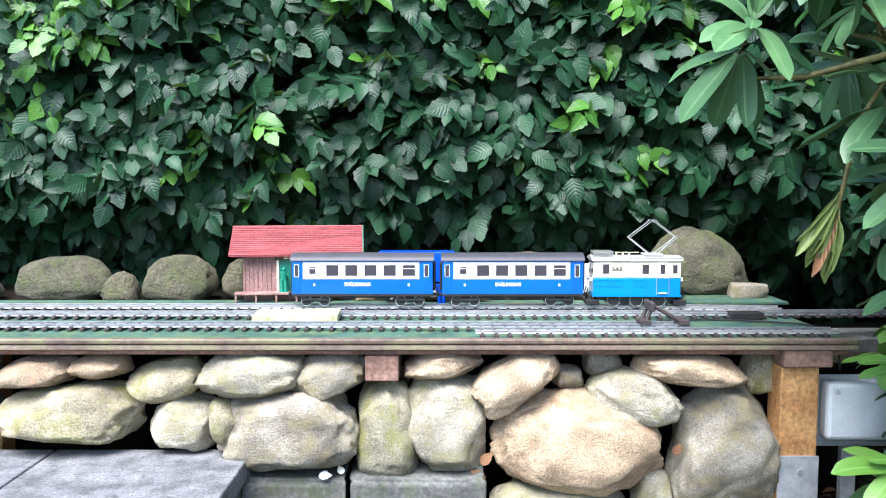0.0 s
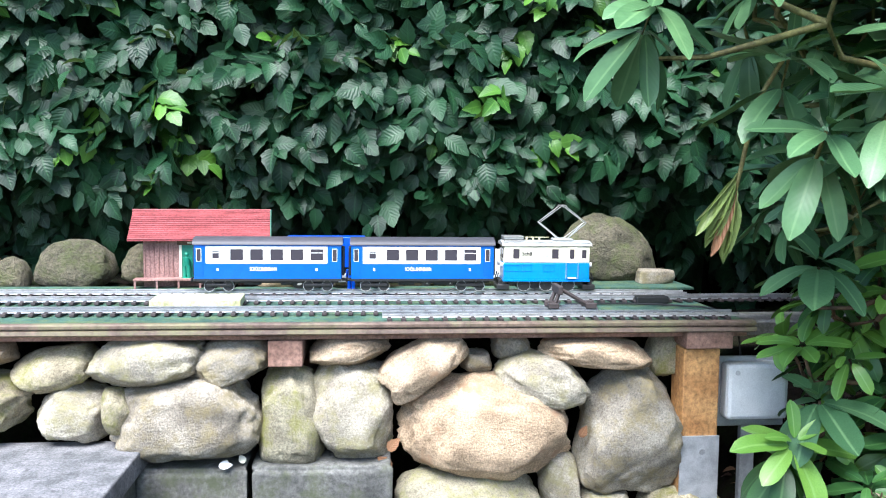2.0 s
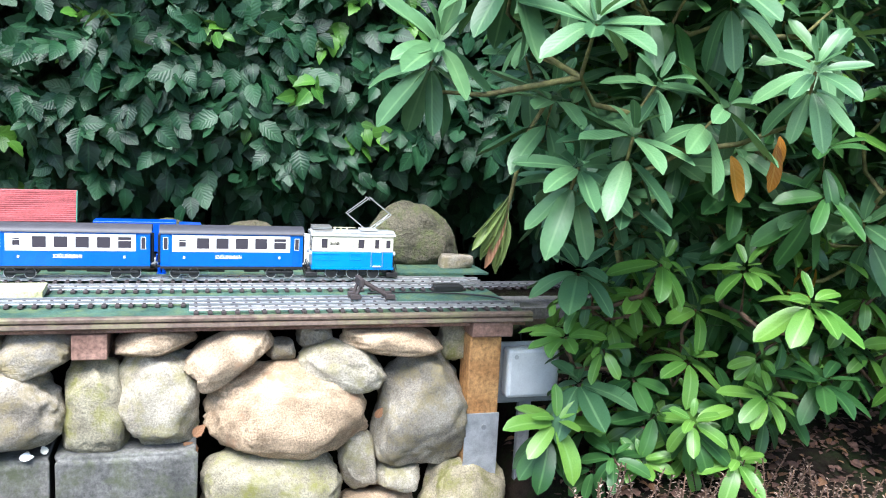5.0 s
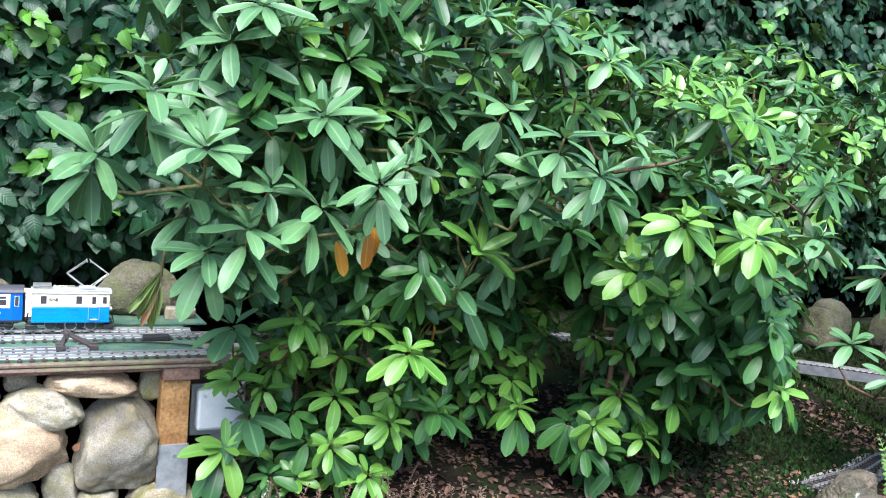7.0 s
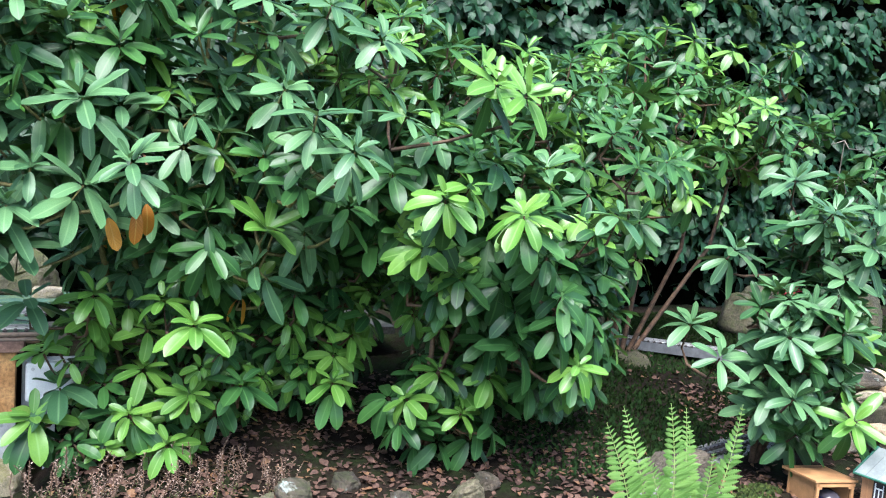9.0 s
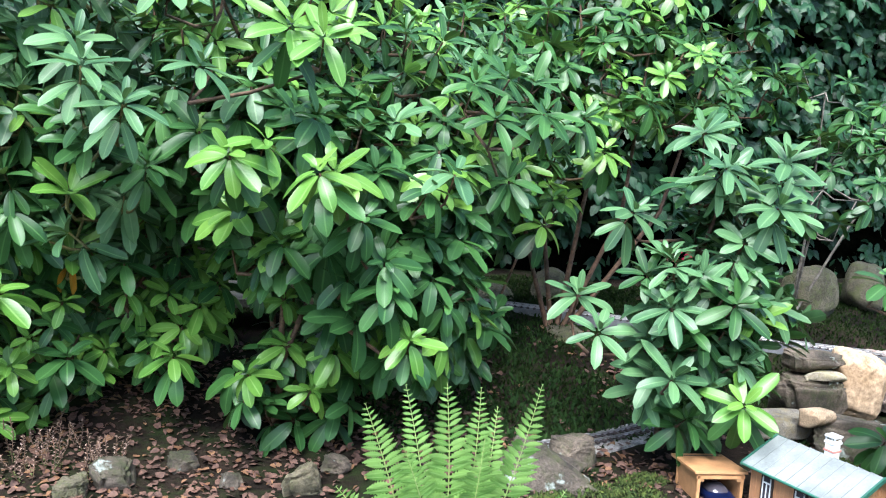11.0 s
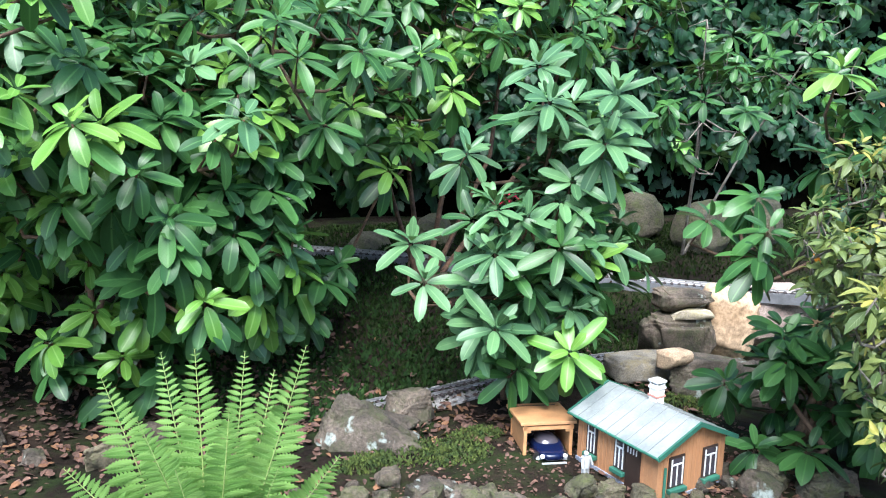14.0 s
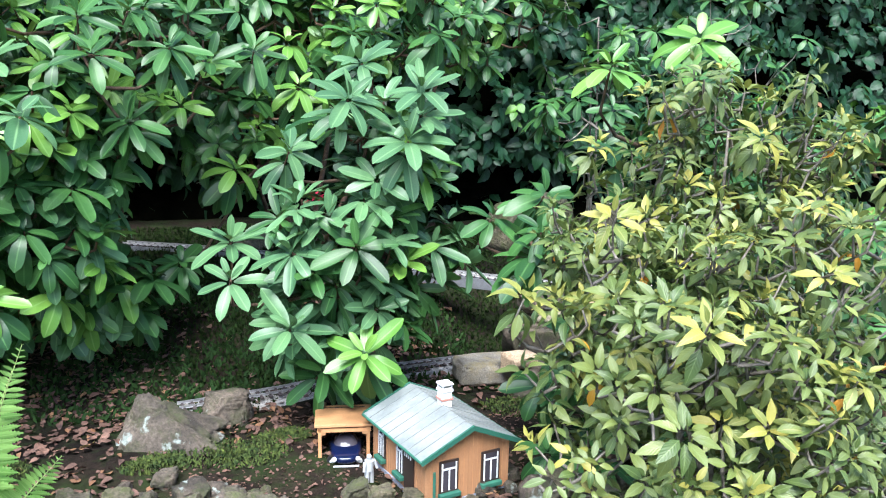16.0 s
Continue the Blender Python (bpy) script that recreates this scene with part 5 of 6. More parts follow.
truck = thing("toy_lorry", pose(0, 2.8, DECK), "blue toy lorry with a box body", "toy lorry")
part("box_body", boxed(-0.22, 0.04, -0.04, 0.04, 0.07, 0.172, 0.003), M_TRUCK, truck, "plain blue box body")
part("chassis", boxed(-0.21, 0.13, -0.03, 0.03, 0.03, 0.068, 0.003), M_BLACK, truck)
cabo = [(0.05, 0.025), (0.142, 0.025), (0.144, 0.085), (0.132, 0.14), (0.12, 0.163), (0.05, 0.165)]
cb = part("cab", prism(cabo, -0.038, 0.038, "Y"), M_TRUCK, truck, "blue lorry cab")
part("side_window", boxed(0.088, 0.118, -0.0395, 0.0395, 0.095, 0.128, 0.003), M_GLASS, cb)
part("windscreen", boxed(0.1345, 0.142, -0.032, 0.032, 0.092, 0.135, m=None), M_GLASS, cb)
part("sun_visor", boxed(0.12, 0.148, -0.036, 0.036, 0.14, 0.147, 0.002), M_BLACK, cb)
part("tank", boxed(-0.07, -0.0, -0.042, -0.02, 0.02, 0.05, 0.004), M_GREY, truck)
for x in (-0.178, -0.125, 0.088):
    for y in (-0.034, 0.034):
        road_wheel(truck, x, y, 0.024)
yel = thing("toy_lorry", pose(0, 2.86, DECK), "small yellow toy lorry with a red load bed", "toy lorry")
part("cab", prism([(0.215, 0.03), (0.29, 0.03), (0.29, 0.122), (0.232, 0.126), (0.22, 0.08)], -0.032, 0.032, "Y"), M_YELLOW, yel, "yellow cab")
part("cab_window", boxed(0.238, 0.268, -0.0335, 0.0335, 0.085, 0.11, 0.002), M_GLASS, yel)
part("load_bed", boxed(0.292, 0.355, -0.034, 0.034, 0.06, 0.1, 0.003), M_REDPAINT, yel, "red load bed")
part("chassis", boxed(0.215, 0.355, -0.028, 0.028, 0.02, 0.055, 0.003), M_GREY, yel)
for x in (0.25, 0.33):
    for y in (-0.03, 0.03):
        road_wheel(yel, x, y, 0.019)
van = thing("toy_van", pose(0, 2.85, DECK), "white toy delivery van", "toy van")
part("body", prism([(0.366, 0.02), (0.545, 0.02), (0.545, 0.12), (0.44, 0.128), (0.42, 0.12), (0.395, 0.085), (0.368, 0.07)], -0.036, 0.036, "Y"), M_WHITE, van)
part("side_window", prism([(0.408, 0.082), (0.45, 0.082), (0.45, 0.112), (0.426, 0.112)], -0.0368, 0.0368, "Y"), M_GLASS, van)
part("windscreen", prism([(0.392, 0.086), (0.396, 0.087), (0.42, 0.119), (0.416, 0.118)], -0.03, 0.03, "Y"), M_GLASS, van)
part("bumper", boxed(0.362, 0.372, -0.035, 0.035, 0.018, 0.034, 0.003), M_DGREY, van)
for x in (0.405, 0.51):
    for y in (-0.033, 0.033):
        road_wheel(van, x, y, 0.019)
trl = thing("toy_trailer", pose(0.59, 2.87, DECK), "grey slatted toy trailer", "toy trailer")
part("bed", boxed(-0.04, 0.05, -0.035, 0.035, 0.022, 0.03, 0.002), M_DGREY, trl)
for k in range(3):
    for y in (-0.035, 0.032):
        part("side_slat", boxed(-0.04, 0.05, y, y + 0.003, 0.033 + 0.014 * k, 0.044 + 0.014 * k, 0.001), M_GREY, trl)
for y in (-0.03, 0.03):
    road_wheel(trl, 0.0, y, 0.013)
snd = rock("sand_heap", -0.24, 2.84, DECK + 0.012, 0.16, 0.1, 0.045, 0, 77, M_SAND, "small heap of pale sand beside the shed", "sand", cuts=0, rough=0.03)

# rocks along the hedge foot on the deck side
for i, (x, z, w, h, d, y) in enumerate(((-1.36, 0.66, 0.34, 0.17, 0.16, 2.93), (-1.155, 0.63, 0.13, 0.12, 0.12, 2.92), (-0.95, 0.665, 0.27, 0.17, 0.18, 2.93), (-0.73, 0.655, 0.15, 0.15, 0.12, 2.97), (-1.75, 0.65, 0.33, 0.16, 0.16, 2.93), (0.0, 0.66, 0.26, 0.2, 0.1, 2.99), (0.3, 0.66, 0.26, 0.19, 0.1, 3.0), (0.62, 0.63, 0.18, 0.1, 0.1, 2.99))):
    rock("hedge_rock", x, y, z, w, d, h, 0, 300 + i, M_BACKROCK, "mossy brown boulder at the foot of the hedge", "rock", "hedge foot rocks", rough=0.06, taper=0.2, boxy=0.75)
rock("hedge_rock", 0.9, 2.97, 0.71, 0.42, 0.22, 0.28, 0, 309, M_BACKROCK, "large mossy boulder at the foot of the hedge", "rock", "hedge foot rocks", boxy=0.9, cuts=4, rough=0.06, taper=0.42, sub=5)
rock("flat_stone", 1.06, 2.83, DECK + 0.03, 0.135, 0.08, 0.06, 0, 311, M_STONE[0], "small flat grey stone on the deck", "stone", boxy=0.4, rough=0.03)
part_mat = part("plywood_sheet", boxed(0.62, 1.15, 2.7, 2.98, DECK + 0.002, DECK + 0.01, 0.001), M_MAT)
tagged(part_mat, "green painted sheet beside the track", "board")

# ---- electric box by the post ----
eb = thing("junction_box", pose(1.09, 2.13, 0.41), "pale grey plastic electric junction box", "junction box")
part("back_plate", boxed(-0.1, 0.1, 0.02, 0.03, -0.11, 0.085, 0.004), M_GREY, eb)
part("cover", boxed(-0.086, 0.086, -0.03, 0.022, -0.08, 0.074, 0.012), M_WHITE, eb, "white rounded cover")
bm = bmesh.new()
rod(bm, (-0.06, -0.032, 0.05), (-0.06, -0.028, 0.05), 0.007)
part("screw", bm, M_GREY, eb)
part("stand", boxed(-0.02, 0.02, 0.022, 0.04, -0.46, -0.08), M_ZINC, eb)

# ---- model house, carport and car ----
GH = 0.165
house = thing("model_house", pose(4.026, 0.586, GH - 0.006, 0, 0, 10.5) @ Matrix.Scale(0.965, 4), "orange boarded model house with a pale tin roof and chimney", "model house")
HX, HY, HE, HR = 0.142, 0.175, 0.172, 0.255
sec = [(-HX, 0.018), (HX, 0.018), (HX, HE), (0, HE + 0.062), (-HX, HE)]
hw = part("wall", prism(sec, -HY, HY, "Y"), M_HOUSE, house, "orange-brown vertical boarding")
part("plinth", boxed(-HX - 0.004, HX + 0.004, -HY - 0.004, HY + 0.004, -0.02, 0.02, 0.002), M_PLINTH, house, "blue-grey stone plinth")
for k in range(19):
    x = -HX + 0.008 + k * (2 * HX - 0.016) / 18
    part("batten", boxed(x - 0.0012, x + 0.0012, -HY - 0.0012, -HY + 0.001, 0.02, HE + 0.055 * (1 - abs(x) / HX)), M_HOUSE, hw)
for k in range(22):
    y = -HY + 0.008 + k * (2 * HY - 0.016) / 21
    part("batten", boxed(-HX - 0.0012, -HX + 0.001, y - 0.0012, y + 0.0012, 0.02, HE - 0.004), M_HOUSE, hw)
for s in (-1, 1):
    xe = s * 0.168
    ze = HE + 0.062 - 0.062 / HX * 0.168 + 0.006
    rs = part("roof_slope", prism([(0, HE + 0.072), (0, HE + 0.066), (xe, ze - 0.003), (xe, ze + 0.003)], -0.2, 0.2, "Y"), M_TIN, house, "pale grey standing seam roof")
    for k in range(10):
        y = -0.196 + k * 0.392 / 9
        part("seam", prism([(0, HE + 0.0745), (0, HE + 0.071), (xe, ze + 0.002), (xe, ze + 0.0055)], y - 0.0008, y + 0.0008, "Y"), M_TIN, rs)
    for y in (-0.2, 0.197):
        part("verge", prism([(0, HE + 0.0755), (0, HE + 0.06), (xe, ze - 0.008), (xe, ze + 0.0065)], y - 0.002, y + 0.005, "Y"), M_DKGREEN, house, "dark green verge board")
    bm = bmesh.new()
    rod(bm, (xe, -0.2, ze - 0.001), (xe, 0.2, ze - 0.001), 0.0045, sides=8)
    part("gutter", bm, M_DKGREEN, house, "dark green gutter")


def house_window(m, w=0.05, h=0.085, sill=True):
    """A dark framed window with white bars; its wall plane is local y = 0, out is -y."""
    o = part("window", boxed(-w / 2 - 0.007, w / 2 + 0.007, -0.004, 0.001, -h / 2 - 0.007, h / 2 + 0.007, 0.001), M_DBROWN, house, "dark brown framed window")
    o.matrix_basis = m
    part("pane", boxed(-w / 2, w / 2, -0.0046, -0.003, -h / 2, h / 2), M_GLASS, o)
    for x0, x1, z0, z1 in ((-0.002, 0.002, -h / 2, h * 0.28), (-w / 2, w / 2, h * 0.25, h * 0.31), (-w / 2, -w / 2 + 0.004, -h / 2, h / 2), (w / 2 - 0.004, w / 2, -h / 2, h / 2)):
        part("glazing_bar", boxed(x0, x1, -0.0065, -0.0042, z0, z1), M_WHITE, o, "white glazing bar")
    if sill:
        part("window_box", boxed(-w / 2 - 0.01, w / 2 + 0.01, -0.018, 0.0, -h / 2 - 0.02, -h / 2 - 0.006, 0.002), M_DKGREEN, o, "green window box")


for x in (-0.068, 0.075):
    house_window(pose(x, -HY - 0.001, 0.098))
left = pose(-HX - 0.001, 0, 0, 0, 0, -90)
house_window(left @ pose(-0.105, 0, 0.105), 0.034)
house_window(left @ pose(0.022, 0, 0.105), 0.036)
d = part("door", boxed(0.05, 0.108, -0.005, 0.001, 0.0, 0.155, 0.001), M_DBROWN, house, "dark brown front door with a small light")
d.matrix_basis = left
for k in range(4):
    part("light_bar", boxed(0.056 + 0.012 * k, 0.06 + 0.012 * k, -0.0068, -0.004, 0.128, 0.146), M_WHITE, d)
part("corner_board", boxed(-HX - 0.003, -HX + 0.012, -HY - 0.003, -HY + 0.01, 0.02, HE - 0.002), M_HOUSE, house)
bm = bmesh.new()
rod(bm, (-HX + 0.025, -HY - 0.006, 0.004), (-HX + 0.025, -HY - 0.006, 0.12), 0.0045)
part("downpipe", bm, M_DKGREEN, house, "green downpipe")
ch = part("chimney", boxed(-0.002, 0.032, -0.02, 0.014, HE + 0.03, HE + 0.125, 0.002), M_WHITE, house, "white chimney with red brick bands and a cap")
for z in (HE + 0.085, HE + 0.112):
    part("brick_band", boxed(-0.005, 0.035, -0.023, 0.017, z, z + 0.007, 0.001), plain("pink_brick", (0.5, 0.22, 0.18), 0.7) if z < HE + 0.1 else M_WHITE, ch)
part("chimney_cap", boxed(-0.006, 0.036, -0.024, 0.018, HE + 0.132, HE + 0.14, 0.003), M_WHITE, ch)
for x in (0.0, 0.03):
    for y in (-0.018, 0.012):
        part("cap_leg", boxed(x - 0.002, x + 0.002, y - 0.002, y + 0.002, HE + 0.118, HE + 0.133), M_WHITE, ch)

cp = thing("carport", pose(3.795, 0.85, GH - 0.03, 0, 0, -12) @ Matrix.Scale(1.04, 4), "light wooden model carport over a toy car", "carport")
part("roof", boxed(-0.088, 0.088, -0.095, 0.1, 0.127, 0.136, 0.001, m=Matrix.Rotation(radians(-5), 4, "X")), M_WOODLIGHT, cp, "flat orange wooden roof")
for x in (-0.072, 0.072):
    for y in (-0.075, 0.08):
        ps = part("post", boxed(x - 0.005, x + 0.005, y - 0.005, y + 0.005, -0.02, 0.132), M_WOODLIGHT, cp)
        sx = 1 if x < 0 else -1
        if y < 0:
            part("bracket", boxed(*sorted((x, x + sx * 0.018)), y - 0.004, y + 0.004, 0.108, 0.13, 0.002), M_WOODLIGHT, ps)
# added panel, dark so that the open carport looks shaded inside
part("back_panel", boxed(-0.072, 0.072, 0.082, 0.088, -0.02, 0.13), M_DBROWN, cp, "added dark panel for the shade inside the carport")
for x in (-0.074, 0.07):
    part("side_panel", boxed(x, x + 0.004, -0.06, 0.084, -0.02, 0.128), M_WOODLIGHT, cp)
part("front_beam", boxed(-0.08, 0.08, -0.08, -0.07, 0.118, 0.1295), M_WOODLIGHT, cp)
car = thing("toy_car", pose(3.79, 0.8, GH - 0.01, 0, 0, -12) @ Matrix.Scale(1.0, 4), "dark navy toy sports car parked under the carport", "toy car")
bm = bmesh.new()
bmesh.ops.create_icosphere(bm, subdivisions=4, radius=1)
for v in bm.verts:
    x, y, z = [math.copysign(abs(c) ** 0.6, c) for c in v.co]
    v.co = Vector((x * 0.05 * (1 - 0.12 * max(0, -y)), y * 0.095, 0.034 + z * (0.022 - 0.006 * max(0, -y))))
smooth(part("body", bm, M_CARBLUE, car, "navy body"), 60)
bm = bmesh.new()
bmesh.ops.create_icosphere(bm, subdivisions=4, radius=1)
for v in bm.verts:
    x, y, z = [math.copysign(abs(c) ** 0.7, c) for c in v.co]
    v.co = Vector((x * 0.04 * (1 - 0.25 * max(0, z)), 0.02 + y * 0.055 * (1 - 0.35 * max(0, z)), 0.05 + z * 0.026))
smooth(part("cabin", bm, M_GLASS, car, "dark glazed cabin"), 60)
for x in (-0.036, 0.036):
    bm = bmesh.new()
    bmesh.ops.create_icosphere(bm, subdivisions=3, radius=1, matrix=pose(x, -0.083, 0.036) @ Matrix.Diagonal((0.008, 0.008, 0.007, 1)))
    smooth(part("headlight", bm, M_WHITE, car, "pale oval headlight"), 60)
    for y in (-0.055, 0.058):
        road_wheel(car, x * 1.12, y, 0.019, 0.014)
part("bumper", boxed(-0.04, 0.04, -0.096, -0.088, 0.014, 0.019, 0.002), M_GREY, car)
figure(3.815, 0.6, GH - 0.005, 0.095, 20, "small plain pale grey toy figure beside the model house", M_GREY)


# ---- bridge and lower track ----
BR = [(3.1, 2.86, 0.49), (3.6, 2.62, 0.475), (4.3, 2.2, 0.45), (5.1, 1.72, 0.408), (5.8, 1.3, 0.4), (6.6, 0.9, 0.4)]
br = thing("railway_bridge", pose(*BR[0]), "grey steel railway bridge girder across the garden", "bridge", kind="structure")
bl = bend(BR)
for s, w0, w1, z0, z1, nm in ((0, -0.05, 0.05, -0.012, -0.001, "deck_plate"), (-1, -0.056, -0.05, -0.045, 0.004, "side_girder"), (1, 0.05, 0.056, -0.045, 0.004, "side_girder")):
    bm = bmesh.new()
    prev = None
    for i, p in enumerate(bl):
        d = (bl[min(i + 1, len(bl) - 1)] - bl[max(0, i - 1)]).normalized()
        side = d.cross(UP).normalized()
        ring = [bm.verts.new(p - Vector(BR[0]) + side * a + UP * b) for a, b in ((w0, z0), (w1, z0), (w1, z1), (w0, z1))]
        if prev:
            for k in range(4):
                bm.faces.new((prev[k], prev[(k + 1) % 4], ring[(k + 1) % 4], ring[k]))
        else:
            bm.faces.new(ring)
        prev = ring
    bm.faces.new(prev)
    bmesh.ops.recalc_face_normals(bm, faces=bm.faces)
    part(nm, bm, M_GIRDER, br)
track([(x, y, z + 0.0) for x, y, z in BR], "bright rails on the garden bridge")
LOW = [(3.3, 1.3, 0.182), (3.7, 1.36, 0.185), (4.05, 1.46, 0.187), (4.5, 1.5, 0.187)]
gb = bend(LOW)
bm = bmesh.new()
prev = None
for i, p in enumerate(gb):
    d = (gb[min(i + 1, len(gb) - 1)] - gb[max(0, i - 1)]).normalized()
    side = d.cross(UP).normalized()
    ring = [bm.verts.new(p + side * a + UP * b) for a, b in ((-0.13, -0.06), (-0.085, -0.006), (0.085, -0.006), (0.13, -0.06))]
    if prev:
        for k in range(3):
            bm.faces.new((prev[k], prev[k + 1], ring[k + 1], ring[k]))
    prev = ring
bmesh.ops.recalc_face_normals(bm, faces=bm.faces)
tagged(part("gravel_bed", bm, M_GRAVEL), "pale grey gravel bed under the lower track", "track bed", kind="structure")
track(LOW, "dark curved track on gravel below the bridge")

# ---- rocks of the lower garden ----
rock("garden_rock", 3.23, 1.05, 0.2, 0.42, 0.24, 0.29, -12, 401, M_DARKROCK, "dark slanting garden rock with pale lichen", "rock", "garden rocks", lie=-20, cuts=14, rough=0.18, boxy=0.42, taper=0.5, sub=5, flat=0.42)
rock("garden_rock", 3.47, 1.19, 0.19, 0.19, 0.16, 0.17, 10, 402, M_DARKROCK, "dark block-shaped garden rock with a pale top", "rock", "garden rocks", cuts=10, rough=0.13, boxy=0.4, taper=0.15, sub=5, flat=0.5)
blk = new("sandstone_block", boulder_mesh("sandstone_block", 0.27, 0.16, 0.38, 403, 7.0, 0.03, -0.03))
blk.data.materials.append(M_SANDSTONE)
blk.matrix_world = pose(5.12, 1.54, 0.27, 0, 0, -22)
tagged(blk, "upright orange sandstone block beside the bridge", "rock", "garden rocks")
rock("garden_rock", 4.87, 1.56, 0.4, 0.27, 0.16, 0.1, -14, 404, M_DARKROCK, "dark flat rock under the bridge end", "rock", "garden rocks", boxy=0.35, cuts=10, flat=0.55, rough=0.12, sub=5)
rock("garden_rock", 4.82, 1.54, 0.22, 0.34, 0.24, 0.28, -14, 405, M_DARKROCK, "square dark rock with a pale worn top", "rock", "garden rocks", boxy=0.35, cuts=10, flat=0.55, rough=0.12, sub=5)
rock("pale_stone", 4.86, 1.48, 0.35, 0.2, 0.1, 0.05, -14, 415, M_STONE[3], "flat pale stone between two dark rocks", "stone", "garden rocks", boxy=0.4, cuts=10, flat=0.5, rough=0.06)
rock("garden_rock", 5.43, 1.6, 0.28, 0.34, 0.2, 0.32, -20, 406, M_PINKROCK, "pinkish grey rock beside the sandstone block", "rock", "garden rocks", boxy=0.35, cuts=10, flat=0.55, rough=0.12, sub=5)
rock("garden_rock", 5.78, 1.55, 0.2, 0.26, 0.2, 0.28, 10, 407, M_SANDSTONE, "orange rock beside the pinkish rock", "rock", "garden rocks", boxy=0.4, cuts=10, flat=0.5, rough=0.06)
rock("garden_rock", 4.8, 1.16, 0.14, 0.56, 0.3, 0.28, -12, 408, M_DARKROCK, "broad weathered brown rock behind the model house", "rock", "garden rocks", boxy=0.4, cuts=14, flat=0.45, rough=0.13, sub=5)
rock("garden_rock", 4.57, 1.2, 0.27, 0.13, 0.12, 0.08, 20, 416, M_STONE[1], "small tan rock behind the model house", "rock", "garden rocks", boxy=0.45, cuts=10, flat=0.5, rough=0.07)
rock("garden_rock", 4.5, 1.33, 0.2, 0.3, 0.18, 0.1, 0, 409, M_STONE[0], "flat grey rock behind the model house", "rock", "garden rocks", boxy=0.4, cuts=14, flat=0.45, rough=0.07)
for i, (x, y, z, w, h) in enumerate(((5.55, 2.95, 0.54, 0.34, 0.3), (5.8, 2.62, 0.5, 0.42, 0.34), (5.2, 2.75, 0.52, 0.36, 0.3), (6.3, 2.7, 0.52, 0.4, 0.34), (3.75, 2.75, 0.42, 0.3, 0.26), (4.15, 2.85, 0.46, 0.42, 0.3), (3.95, 2.3, 0.32, 0.34, 0.2))):
    rock("hedge_rock", x, y, z, w, 0.26, h, i * 13, 420 + i, M_BACKROCK, "mossy brown boulder before the hedge", "rock", "hedge foot rocks", rough=0.06, taper=0.15, boxy=0.7)
rnd = random.Random(21)
SM = [rock_mesh("border_stone", 0.1, 0.085, 0.07, 500 + k, rough=0.2, boxy=0.42, sub=4, cuts=12, flat=0.42) for k in range(6)]
for k, me in enumerate(SM):
    me.materials.append((M_DARKROCK, M_BACKROCK, M_DARKROCK, M_BACKROCK, M_DARKROCK, M_BACKROCK)[k])


def border_stone(x, y, s):
    k = rnd.randrange(6)
    o = new("border_stone", SM[k])
    o.matrix_world = pose(x, y, ground_height(x, y) + 0.018 * s, rnd.uniform(-15, 15), rnd.uniform(-15, 15), rnd.uniform(0, 360)) @ Matrix.Scale(s, 4)
    tagged(o, "small rough field stone edging the garden bed", "stone", "bed edging stones")


for i in range(105):
    u = i / 104
    x = 2.85 + 1.75 * u
    border_stone(x + rnd.gauss(0, 0.03), 0.72 - 0.34 * u - 0.13 * ease(3.35, 3.6, x) * ease(4.15, 3.9, x) + rnd.gauss(0, 0.045), rnd.choice((0.35, 0.45, 0.55, 0.7, 0.95)) * rnd.uniform(0.85, 1.15))
for x, y, s in ((1.88, 1.4, 1.6), (2.47, 1.25, 1.7), (1.76, 1.34, 1.2), (2.62, 1.36, 1.1), (2.1, 1.5, 1.0), (2.25, 1.33, 0.9), (4.25, 0.34, 1.3), (4.33, 0.4, 1.1), (4.42, 0.3, 1.2)):
    border_stone(x, y, s)

# ---- litter, moss, gravel crumbs ----
lit = []
for i in range(15000):
    x, y = rnd.uniform(1.1, 4.6), rnd.uniform(0.2, 2.3)
    if noise.noise(Vector((x * 1.8, y * 1.8, 3))) + 0.45 * ease(1.0, 1.5, y) * ease(3.2, 2.5, x) + rnd.gauss(0, 0.2) < 0.12:
        continue
    z = ground_height(x, y) + rnd.uniform(0.004, 0.015)
    lit.append((leaf_frame((x, y, z), (rnd.gauss(0, 1), rnd.gauss(0, 1), rnd.gauss(0, 0.15)), (rnd.gauss(0, 0.3), rnd.gauss(0, 0.3), 1), rnd.uniform(0.012, 0.042)), rnd.choice((0, 1, 1, 1, 1, 1))))
for i in range(2600):
    x, y = rnd.uniform(3.2, 4.6), rnd.uniform(0.25, 1.0)
    z = ground_height(x, y) + rnd.uniform(0.001, 0.006)
    lit.append((leaf_frame((x, y, z), (rnd.gauss(0, 1), rnd.gauss(0, 1), rnd.gauss(0, 0.3)), (rnd.gauss(0, 0.4), rnd.gauss(0, 0.4), 1), rnd.uniform(0.006, 0.018)), 1))
ll = leaf_mass("leaf_litter", lit, HEDGE_FORMS, [M_LDRY, M_DRYLEAF])
tagged(ll, "brown fallen leaves on the soil", "leaf litter", kind="stuff")
mv = []
